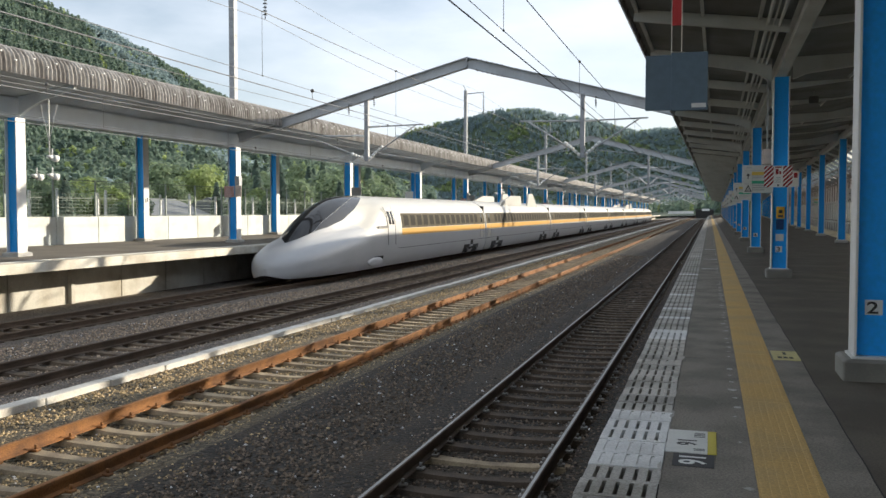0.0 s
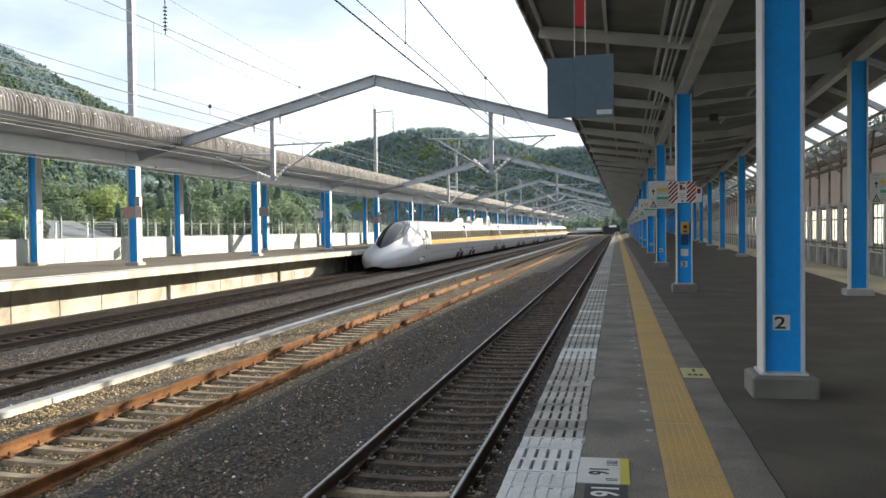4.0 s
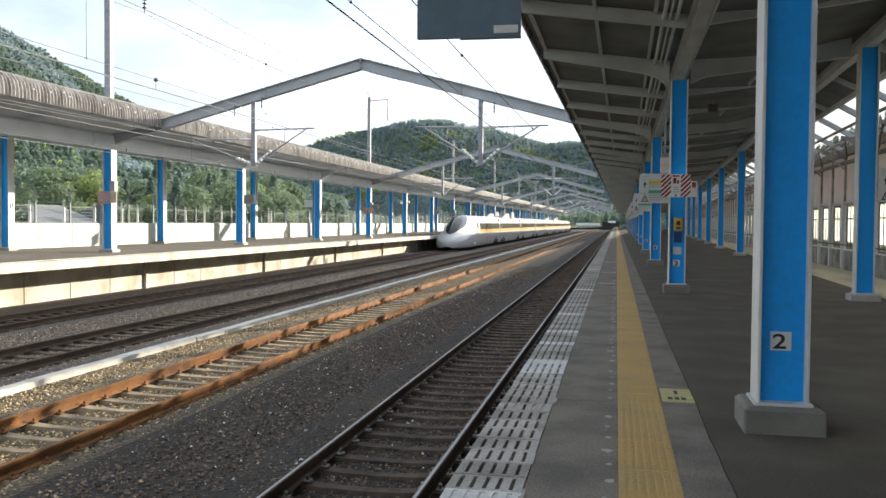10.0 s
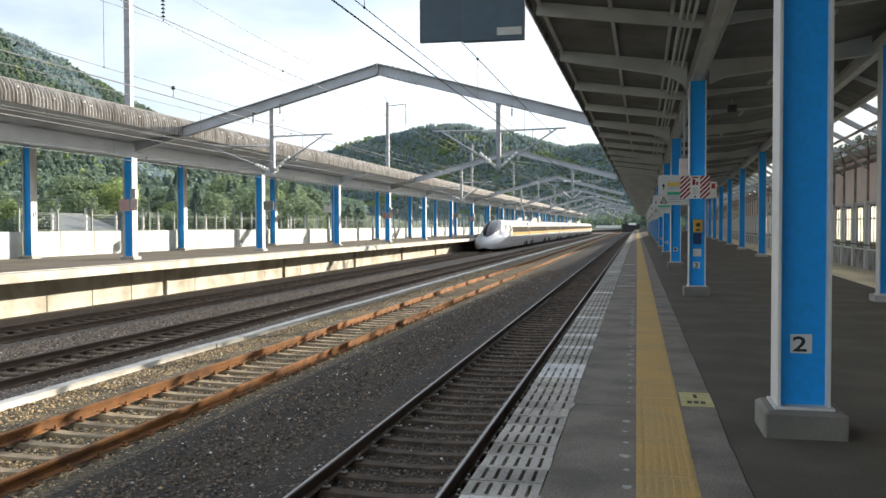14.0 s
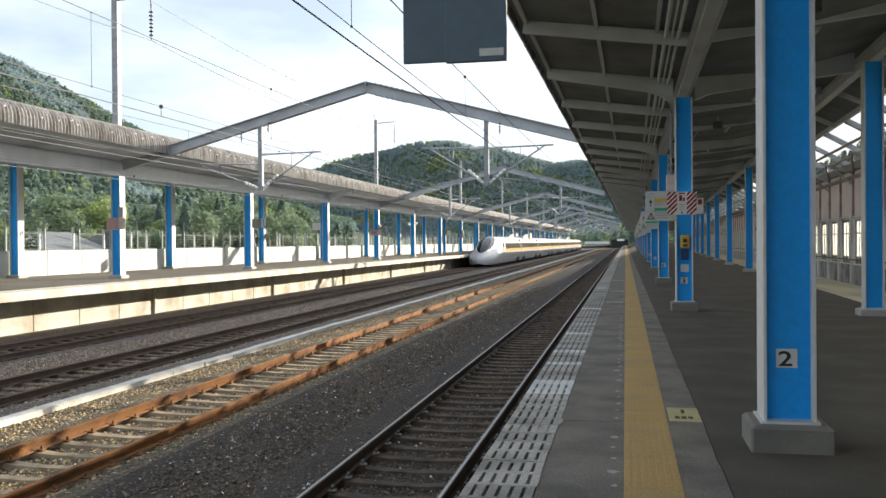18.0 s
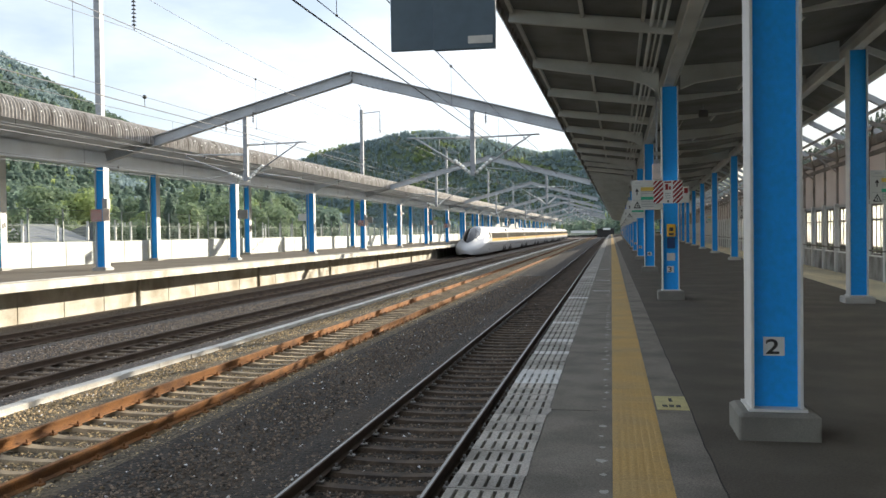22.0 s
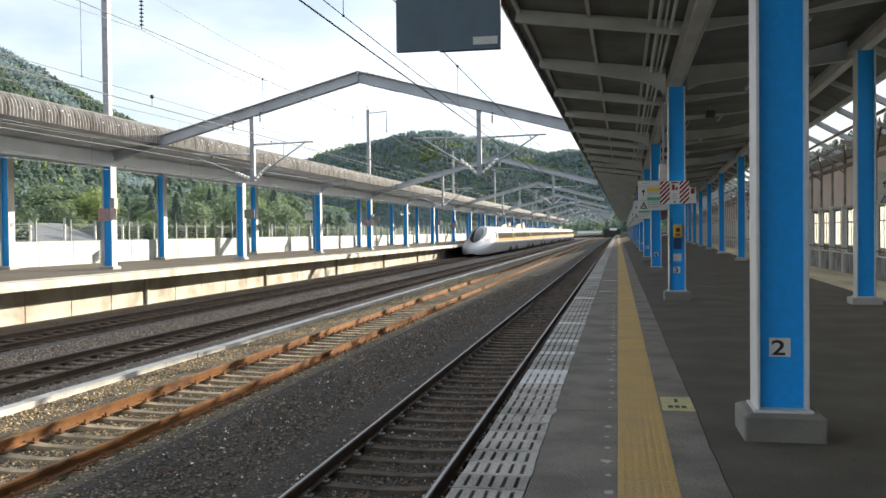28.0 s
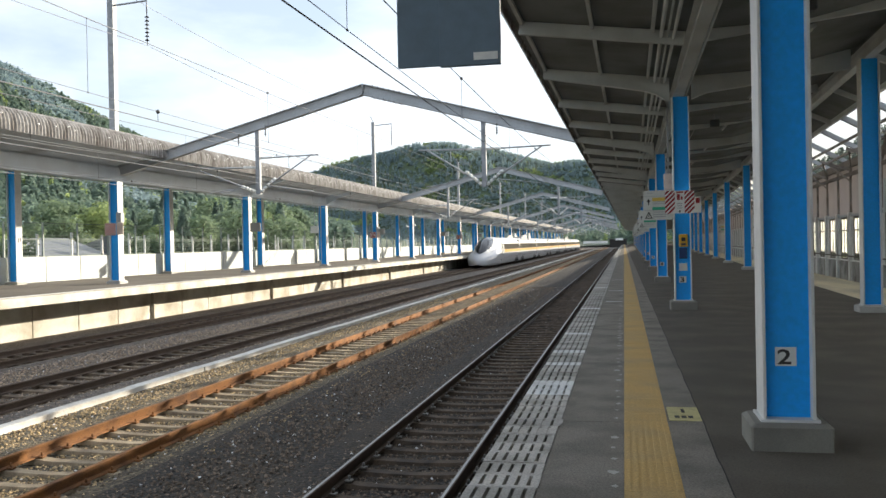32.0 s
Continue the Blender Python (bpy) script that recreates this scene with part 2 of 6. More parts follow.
CREAM = material("pinkish_cream_board", (0.66, 0.55, 0.48), 0.6, vary=0.2, scale=5, bump=0.0)
WHITE_PAINT = material("white_paint", (0.8, 0.8, 0.78), 0.6, vary=0.12, scale=1.5, tint=(0.6, 0.57, 0.5), bump=0.03)
BALLAST = stone_material("ballast", (0.02, 0.0175, 0.015), (0.068, 0.054, 0.039), scale=20.0, tint=(0.075, 0.056, 0.036))
# beige dust and the sun strip's light, both put into the stone colour
SUNLIT_DUST_BALLAST = stone_material("sunlit_dust_ballast", (0.05, 0.042, 0.028), (0.25, 0.2, 0.125), scale=24.0, tint=(0.14, 0.105, 0.06))
BROWN_BALLAST = stone_material("brown_ballast", (0.085, 0.072, 0.06), (0.28, 0.236, 0.196), scale=22.0, tint=(0.15, 0.12, 0.092))
EARTH = material("earth", (0.1, 0.12, 0.05), 0.95, vary=0.5, scale=0.15, tint=(0.05, 0.07, 0.025))
# foliage tones lightened, bluest for the hills: distance haze put into the colour
LEAF_DARK = leaf_material("conifer_foliage", (0.125, 0.18, 0.145), (0.205, 0.28, 0.21))
LEAF_BRIGHT = leaf_material("broadleaf_foliage", (0.23, 0.31, 0.12), (0.4, 0.47, 0.2))
LEAF_FAR = leaf_material("hazed_hill_foliage", (0.24, 0.32, 0.335), (0.31, 0.4, 0.395))
LEAF_MID = leaf_material("woodland_foliage", (0.14, 0.2, 0.125), (0.26, 0.335, 0.195))
BARK = material("bark", (0.12, 0.09, 0.06), 0.95, vary=0.4)
TRAIN_GREY = material("pale_grey_train_paint", (0.43, 0.435, 0.445), 0.4, vary=0.05, scale=0.6, bump=0.0)
TRAIN_WHITE = material("ivory_train_paint", (0.53, 0.515, 0.47), 0.4, vary=0.05, scale=0.6, bump=0.0)
TRAIN_BAND = material("dark_window_band", (0.12, 0.11, 0.088), 0.7, vary=0.1, bump=0.0, spec=0.0)
TRAIN_GOLD = material("golden_stripe", (0.55, 0.3, 0.05), 0.35, vary=0.05, bump=0.0)
BLACK_GLASS = glass_material("black_glass", (0.012, 0.013, 0.015), 0.08)
WINDOW_GLASS = glass_material("train_window_glass", (0.065, 0.062, 0.055), 0.6)
WINDOW_GLASS.node_tree.nodes["Principled BSDF"].inputs["Specular IOR Level"].default_value = 0.0
for paint in (TRAIN_GREY, TRAIN_WHITE):
    paint.node_tree.nodes["Principled BSDF"].inputs["Coat Weight"].default_value = 0.2
    paint.node_tree.nodes["Principled BSDF"].inputs["Coat Roughness"].default_value = 0.15
# black of underframe parts, and of sheets that paint in shaded openings
UNDERFRAME = material("underframe_black", (0.03, 0.028, 0.026), 0.85, vary=0.3)


# ---- small builders ----
def part(name, bm, mat, parent=None, label="", smooth=False):
    """Links a bmesh as one mesh object, under a thing or under a part."""
    me = bpy.data.meshes.new(name)
    bm.to_mesh(me)
    bm.free()
    for m in (mat if isinstance(mat, (list, tuple)) else (mat,)):
        me.materials.append(m)
    if smooth:
        me.shade_smooth()
    ob = new(name, me)
    if parent:
        ob.parent = parent
    if label:
        ob["label"] = label
    return ob


def shared(name, me, parent, m):
    ob = new(name, me)
    ob.parent = parent
    ob.matrix_basis = m
    return ob


def empty(name, m=None):
    ob = new(name)
    ob.empty_display_size = 0.2
    if m is not None:
        ob.matrix_basis = m
    return ob


def box(bm, x0, x1, y0, y1, z0, z1, bevel=0.0, mi=0):
    vs = [bm.verts.new((x, y, z)) for z in (z0, z1) for y in (y0, y1) for x in (x0, x1)]
    faces = [bm.faces.new([vs[i] for i in f]) for f in ((0, 2, 3, 1), (4, 5, 7, 6), (0, 1, 5, 4), (2, 6, 7, 3), (0, 4, 6, 2), (1, 3, 7, 5))]
    for f in faces:
        f.material_index = mi
    if bevel:
        edges = list({e for f in faces for e in f.edges})
        bmesh.ops.bevel(bm, geom=edges, offset=bevel, segments=1, affect="EDGES", profile=0.5)
    return bm


def new_box(*a, **k):
    return box(bmesh.new(), *a, **k)


def bar(bm, p, q, w, h=None, mi=0):
    """A square bar from p to q, w across and h high."""
    p, q, h = Vector(p), Vector(q), h or w
    d = (q - p).normalized()
    side = d.cross(Vector((0, 0, 1)))
    side = side.normalized() if side.length > 1e-4 else Vector((1, 0, 0))
    up = side.cross(d).normalized()
    vs = [bm.verts.new(e + side * (a * w / 2) + up * (b * h / 2)) for e in (p, q) for a, b in ((-1, -1), (1, -1), (1, 1), (-1, 1))]
    for f in ((0, 1, 2, 3), (7, 6, 5, 4), (0, 4, 5, 1), (1, 5, 6, 2), (2, 6, 7, 3), (3, 7, 4, 0)):
        bm.faces.new([vs[i] for i in f]).material_index = mi
    return bm


def rod(bm, p, q, r, n=8, r2=None, mi=0):
    """A round rod from p to q."""
    p, q = Vector(p), Vector(q)
    d = (q - p).normalized()
    side = d.cross(Vector((0, 0, 1)))
    side = side.normalized() if side.length > 1e-4 else Vector((1, 0, 0))
    up = side.cross(d)
    rings = []
    for e, rad in ((p, r), (q, r if r2 is None else r2)):
        rings.append([bm.verts.new(e + rad * (math.cos(a) * side + math.sin(a) * up)) for a in (2 * math.pi * i / n for i in range(n))])
    for i in range(n):
        f = bm.faces.new((rings[0][i], rings[0][(i + 1) % n], rings[1][(i + 1) % n], rings[1][i]))
        f.smooth, f.material_index = True, mi
    bm.faces.new(rings[0][::-1]).material_index = mi
    bm.faces.new(rings[1]).material_index = mi
    return bm


def prism(bm, outline, y0, y1, mi=0):
    """An outline of (x, z), anticlockwise seen from -y, drawn along y."""
    a = [bm.verts.new((x, y0, z)) for x, z in outline]
    b = [bm.verts.new((x, y1, z)) for x, z in outline]
    n = len(outline)
    for i in range(n):
        bm.faces.new((a[i], a[(i + 1) % n], b[(i + 1) % n], b[i])).material_index = mi
    bm.faces.new(a[::-1]).material_index = mi
    bm.faces.new(b).material_index = mi
    return bm


def h_beam(bm, p, q, w, h, flange=0.02, web=0.015):
    """An I-section beam from p to q."""
    p, q = Vector(p), Vector(q)
    d = (q - p).normalized()
    side = d.cross(Vector((0, 0, 1))).normalized()
    up = side.cross(d)
    bar(bm, p + up * (h / 2 - flange / 2), q + up * (h / 2 - flange / 2), w, flange)
    bar(bm, p - up * (h / 2 - flange / 2), q - up * (h / 2 - flange / 2), w, flange)
    bar(bm, p, q, web, h - 2 * flange - 0.002)
    return bm


def girder_parts(thing, p, q, w, h, mat):
    """A long I-section girder as a web and two flanges."""
    up = Vector((0, 0, h / 2 - 0.01))
    for s in (-1, 1):
        part("flange", bar(bmesh.new(), Vector(p) + s * up, Vector(q) + s * up, w, 0.02), mat, thing)
    part("web", bar(bmesh.new(), p, q, 0.015, h - 0.042), mat, thing)


# ---- the plan ----
TRACKS = (0.0, -4.73, -9.10, -13.47)
RAIL_Z = -1.25
BED_Z = -1.47
FAR_END = 330.0
BACK_END = -40.0
NEAR_EDGE, FAR_EDGE, FAR_Z = 1.76, -15.23, 0.1
BAY = 13.1
NEAR_BAY = 12.85
COL_Y = [-0.7 + NEAR_BAY * i for i in range(-1, 24)]
SPLAY = 0.04      # the back wall and back columns run outward from the tracks
BACK_X, BACK_Y = 7.5, 11.3
SPLAY_POSE = pose(BACK_X, BACK_Y, 0, 0, 0, -math.degrees(math.atan(SPLAY))) @ pose(-BACK_X, -BACK_Y, 0)
FAR_COL_Y = [-0.2 + BAY * i for i in range(-1, 24)]
PORTAL_Y = [26.0 + 3 * BAY * i for i in range(-1, 8)]


def splayed(x, y):
    return x + SPLAY * (y - BACK_Y)


def lean(y):
    """The front columns and the roof edge above them draw slightly away from the track."""
    return 0.0075 * (y + 0.7)


def near_column_x(y):
    return 3.862 + lean(y)


def ground():
    bm = bmesh.new()
    xs = (-4000, -600, -200, -60, -24.5, -15.9, 2.2, 12, 60, 200, 600, 4000)
    ys = (-4000, -500, -60, 0, 60, 150, 300, 500, 900, 4000)
    rows = [[bm.verts.new((x, y, -1.66)) for x in xs] for y in ys]
    for j in range(len(ys) - 1):
        for i in range(len(xs) - 1):
            f = bm.faces.new((rows[j][i], rows[j][i + 1], rows[j + 1][i + 1], rows[j + 1][i]))
            f.material_index = 0
    tagged(part("ground", bm, EARTH), "earth ground with grass and weeds under the station", "ground", kind="structure")
    bm = bmesh.new()
    # ballast bed with a shallow drain between the tracks
    outline = [(-17.05, -1.72), (2.28, -1.72)]
    top = []
    for i, c in enumerate(TRACKS):
        top += [(c + 1.7, BED_Z + 0.05), (c + 1.3, BED_Z + 0.075), (c + 0.95, BED_Z + 0.06), (c + 0.86, BED_Z - 0.02), (c - 0.86, BED_Z - 0.02), (c - 0.95, BED_Z + 0.06), (c - 1.3, BED_Z + 0.075), (c - 1.7, BED_Z + 0.05)]
    outline += [(2.28, BED_Z + 0.05)] + top + [(-17.05, BED_Z + 0.03)]
    outline = [p for n, p in enumerate(outline) if n == 0 or p != outline[n - 1]]
    prism(bm, outline, BACK_END, 900)
    bmesh.ops.recalc_face_normals(bm, faces=bm.faces)
    for f in bm.faces:
        f.material_index = (1 if -7.4 < f.calc_center_median().x < -3.6 else 2 if f.calc_center_median().x < -7.4 else 0) if f.normal.z > 0.3 else 0
    tagged(part("ballast_bed", bm, (BALLAST, SUNLIT_DUST_BALLAST, BROWN_BALLAST)), "dark crushed stone ballast under the tracks", "ballast", kind="structure")


def rail_outline(c):
    z = RAIL_Z
    pts = [(-0.0625, z - 0.16), (0.0625, z - 0.16), (0.0625, z - 0.148), (0.012, z - 0.13), (0.009, z - 0.05), (0.034, z - 0.04), (0.034, z - 0.008),
           (0.026, z), (-0.026, z), (-0.034, z - 0.008), (-0.034, z - 0.04), (-0.009, z - 0.05), (-0.012, z - 0.13), (-0.0625, z - 0.148)]
    return [(c + x, zz) for x, zz in pts]


def sleeper_mesh():
    bm = bmesh.new()
    secs = []
    for x, w, z in ((-1.15, 0.2, -0.2), (-1.0, 0.23, -0.165), (-0.75, 0.24, -0.165), (-0.45, 0.22, -0.19), (0, 0.19, -0.205), (0.45, 0.22, -0.19), (0.75, 0.24, -0.165), (1.0, 0.23, -0.165), (1.15, 0.2, -0.2)):
        secs.append([bm.verts.new((x, a * w / 2, b)) for a, b in ((-1.15, -0.32), (1.15, -0.32), (0.8, z), (-0.8, z))])
    for s, t in zip(secs, secs[1:]):
        for i in range(4):
            bm.faces.new((s[i], t[i], t[(i + 1) % 4], s[(i + 1) % 4]))
    bm.faces.new(secs[0])
    bm.faces.new(secs[-1][::-1])
    bmesh.ops.recalc_face_normals(bm, faces=bm.faces)
    return bm


def clip_mesh():
    bm = box(bmesh.new(), -0.045, 0.045, -0.05, 0.05, -0.165, -0.135, 0.008)
    rod(bm, (0, 0, -0.14), (0, 0, -0.085), 0.018, 6)
    return bm


def track(c, rust, near):
    head = RAIL_RUST if rust else RAIL_SHINE
    body = RAIL_RUST if rust else RAIL_SIDE
    top = empty("railway_track", pose(c, 0, 0))
    words = "unused railway track with orange rusted rails on concrete sleepers" if rust else "railway track with brown steel rails on concrete sleepers"
    if c == 0:
        words = "railway track beside the platform with bright worn rail heads"
    tagged(top, words, "railway track", group="tracks through the station")
    for s in (-1, 1):
        bm = bmesh.new()
        prism(bm, rail_outline(s * 0.75), BACK_END, 700)
        r = part("rail", bm, body, top)
        if not rust and c == 0:
            bm = bmesh.new()
            box(bm, s * 0.75 - 0.016, s * 0.75 + 0.016, BACK_END, 700, RAIL_Z + 0.001, RAIL_Z + 0.003)
            part("running_band", bm, RAIL_SHINE, r, "bright worn band on the rail head")
    first = -8.0
    rnd = random.Random(int(abs(c) * 10))
    bm = sleeper_mesh()
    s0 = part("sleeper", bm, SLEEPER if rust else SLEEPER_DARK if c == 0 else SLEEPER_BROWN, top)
    me = s0.data
    k0 = part("rail_fastening", clip_mesh(), RAIL_RUST if rust else CLIP_STEEL if c == 0 else RAIL_SIDE, s0)
    k0.matrix_basis = pose(-0.85, 0, 0)
    for x in (-0.65, 0.65, 0.85):
        shared("rail_fastening", k0.data, s0, pose(x, 0, 0))
    s0.matrix_basis = pose(0, first, RAIL_Z)
    for i in range(1, near):
        s = shared("sleeper", me, top, pose(rnd.uniform(-0.012, 0.012), first + 0.61 * i + rnd.uniform(-0.015, 0.015), RAIL_Z + rnd.uniform(-0.006, 0.004), 0, 0, rnd.uniform(-0.5, 0.5)))
        if c == 0 and i == 14:
            s.data = me.copy()
            s.data.materials[0] = SLEEPER
            s["label"] = "paler sleeper"
        if i < (60 if c > -5 else 0):
            for x in (-0.85, -0.65, 0.65, 0.85):
                shared("rail_fastening", k0.data, s, pose(x, 0, 0))
    vs, fs = [], []
    base = np.array([v.co[:] for v in me.vertices])
    faces = [tuple(p.vertices) for p in me.polygons]
    for i in list(range(near, 560)) + list(range(-50, 0)):
        off = len(vs)
        vs.extend((base + (0, first + 0.61 * i, RAIL_Z)).tolist())
        fs.extend(tuple(a + off for a in f) for f in faces)
    me2 = bpy.data.meshes.new("distant_sleeper")
    me2.from_pydata(vs, [], fs)
    me2.materials.append(me.materials[0])
    far = new("distant_sleeper", me2)
    far.parent = top
    far["kind"] = "stuff"


def near_platform():
    bm = bmesh.new()
    prism(bm, [(2.3, -1.7), (26, -1.7), (26, -0.024), (3.36, -0.02), (3.36, -0.03), (2.19, -0.03), (2.19, -0.12), (1.8, -0.12), (1.8, -0.3), (2.3, -0.4)], BACK_END, FAR_END)
    bmesh.ops.recalc_face_normals(bm, faces=bm.faces)
    tagged(part("platform_near", bm, CONCRETE), "concrete platform body beside the track", "platform", kind="structure")
    bm = bmesh.new()
    # its rolled edge against the paving wanders a little
    ys = [BACK_END] + [-12 + 0.22 * k for k in range(260)] + [50.0, 80.0, 140.0, FAR_END]
    edge = [3.338 + 0.011 * noise.noise((0.5, y * 1.9, 0)) + 0.006 * noise.noise((2.5, y * 6.0, 0)) for y in ys]
    rims = [[bm.verts.new((x, y, z)) for x, y in zip(edge, ys)] for z in (-0.02, 0.0)]
    far = [[bm.verts.new((splayed(8.05, y), y, z)) for y in ys] for z in (-0.02, 0.0)]
    for k in range(len(ys) - 1):
        bm.faces.new((rims[1][k], far[1][k], far[1][k + 1], rims[1][k + 1]))
        bm.faces.new((rims[0][k], rims[1][k], rims[1][k + 1], rims[0][k + 1]))
        bm.faces.new((far[1][k], far[0][k], far[0][k + 1], far[1][k + 1]))
    tagged(part("pavement_asphalt", bm, ASPHALT), "dark worn asphalt platform surface", "pavement", kind="structure")
    # the strip's warm, pale tone is sunlight put into the concrete colour
    bm = new_box(8.052, 10.0, BACK_END - 10, FAR_END, -0.02, -0.004)
    margin = part("pavement_margin", bm, material("sunlit_margin_tone", (0.8, 0.7, 0.48), 0.85, vary=0.4, scale=0.8, tint=(0.5, 0.44, 0.32), stretch=(1, 0.3, 1)))
    margin.matrix_basis = SPLAY_POSE
    tagged(margin, "concrete strip along the back wall, coloured warm and pale as sunlit", "pavement", kind="structure")
    bm = bmesh.new()
    lips = [[bm.verts.new((x + d, y, 0.0018)) for x, y in zip(edge, ys)] for d in (-0.006, 0.004)]
    for k in range(len(ys) - 1):
        bm.faces.new((lips[0][k], lips[1][k], lips[1][k + 1], lips[0][k + 1]))
    joint = part("trim_joint", bm, material("black_joint", (0.025, 0.023, 0.02), 0.9, vary=0.3, scale=6))
    tagged(joint, "dark joint between the paving and the asphalt", "trim", kind="structure")
    # grey paving in long slabs with joints
    pav = empty("pavement_grey")
    tagged(pav, "grey concrete paving of the platform", "pavement", kind="structure")
    y = -12.18 + 3.3
    while y < FAR_END:
        ln = 12.13 if y < 90 else 60
        for x0, x1 in ((2.19, 2.706), (3.059, 3.35)):
            part("slab", new_box(x0, x1, y + 0.012 - 3.3, y + ln - 0.004 - 3.3, -0.03, -0.002), PAVING, pav)
        y += ln


def slotted_slab(filled):
    """One edge slab with rows of slots; filled: which slots are stopped with mortar."""
    bm = bmesh.new()
    w, ln, n = 0.425, 0.292, 5
    box(bm, 0, w, 0, 0.035, -0.1, 0)
    box(bm, 0, w, ln - 0.025, ln, -0.1, 0)
    slot = 0.024
    bar_w = (w - n * slot) / (n + 1)
    for k in range(n + 1):
        x = k * (bar_w + slot)
        box(bm, x, x + bar_w, 0.035, ln - 0.025, -0.1, 0)
        if k < n and filled[k]:
            box(bm, x + bar_w, x + bar_w + slot, 0.035, ln - 0.025, -0.1, -0.006)
    return bm


def platform_edge():
    """White slotted slabs along the platform edge, and the yellow guide tiles."""
    rnd = random.Random(5)
    row = empty("platform_edge_row", pose(1.76, 0, 0.003))
    tagged(row, "row of worn white slotted slabs along the platform edge", "edge slabs", kind="structure")
    fresh = material("fresh_white_slab", (0.78, 0.78, 0.76), 0.75, vary=0.25, scale=3, tint=(0.5, 0.5, 0.48))
    kinds = []
    for f in ((0, 0, 0, 0, 0), (0, 1, 0, 1, 1), (1, 1, 0, 0, 0), (1, 1, 1, 1, 1), (0, 0, 0, 1, 0)):
        for m in (EDGE_SLAB, fresh):
            bm = slotted_slab(f)
            me = bpy.data.meshes.new("edge_slab")
            bm.to_mesh(me)
            bm.free()
            me.materials.append(m)
            kinds.append(me)
    plain, other = [], []
    first = -12.0
    for i in range(300):
        y = first + i * 0.3
        new_white = any(a < y < b for a, b in ((-4.35, -2.85), (1.1, 2.0), (3.0, 3.3), (4.4, 4.7), (6.6, 6.9), (12.0, 12.4), (21, 21.5)))
        k = rnd.choice((0, 0, 0, 0, 0, 0, 0, 0, 1, 4)) if not new_white else rnd.choice((0, 0, 3))
        shared("edge_slab", kinds[k * 2 + (1 if new_white else 0)], row, pose(rnd.uniform(-0.004, 0.004), y, rnd.uniform(-0.004, 0.002), rnd.uniform(-0.3, 0.3), 0, 0))
    base = np.array([v.co[:] for v in kinds[0].vertices])
    faces = [tuple(p.vertices) for p in kinds[0].polygons]
    vs, fs = [], []
    for i in range(300, 800):
        off = len(vs)
        vs.extend((base + (0, first + i * 0.3, 0)).tolist())
        fs.extend(tuple(a + off for a in f) for f in faces)
    me = bpy.data.meshes.new("far_edge_slabs")
    me.from_pydata(vs, [], fs)
    me.materials.append(EDGE_SLAB)
    ob = new("far_edge_slabs", me)
    ob.parent = row
    ob["kind"] = "stuff"
    # yellow tiles
    strip = empty("guide_strip", pose(2.708, 0, 0))
    tagged(strip, "yellow tactile guide strip with raised ribs along the platform", "guide strip", kind="structure")
    bm = new_box(0, 0.349, 0.0001, 0.3499, -0.03, 0.0)
    for k in range(7):
        x = 0.016 + k * 0.0485
        box(bm, x, x + 0.026, 0.0008, 0.3492, 0.0, 0.004)
    me = bpy.data.meshes.new("tile")
    bm.to_mesh(me)
    bm.free()
    me.materials.append(YELLOW_TILE)
    for i in range(300):
        shared("tile", me, strip, pose(0, -12.25 + 0.35 * i, rnd.uniform(-0.001, 0.0015)))
    part("far_strip", new_box(0, 0.349, -12.25 + 105, FAR_END, -0.03, 0.0), YELLOW_TILE, strip)
    # remains of old mortar beside the strip
    bm = bmesh.new()
    for i in range(260):
        y = -9 + i * 0.35 + rnd.uniform(-0.04, 0.04)
        if rnd.random() < 0.55:
            x0, y0, w, d = -0.53 + rnd.uniform(-0.012, 0.012), y + rnd.uniform(-0.1, 0.1), rnd.uniform(0.008, 0.03), rnd.uniform(0.04, 0.16)
            bm.faces.new([bm.verts.new((x0 + w * math.cos(a) * rnd.uniform(0.5, 1.2), y0 + d * math.sin(a) * rnd.uniform(0.7, 1.2), 0.0035)) for a in (2 * math.pi * k / 9 for k in range(9))])
        if rnd.random() < 0.75:
            n = rnd.choice((4, 5, 6))
            cx, r = -0.06 + rnd.uniform(-0.02, 0.02), rnd.uniform(0.02, 0.05)
            bm.faces.new([bm.verts.new((cx + r * rnd.uniform(0.6, 1.2) * math.cos(a), y + 1.3 * r * rnd.uniform(0.6, 1.3) * math.sin(a), 0.0008)) for a in (2 * math.pi * k / n for k in range(n))])
    ob = part("mortar_remains", bm, material("old_mortar", (0.5, 0.48, 0.44), 0.9, vary=0.3, scale=8), strip)
    ob["kind"] = "stuff"


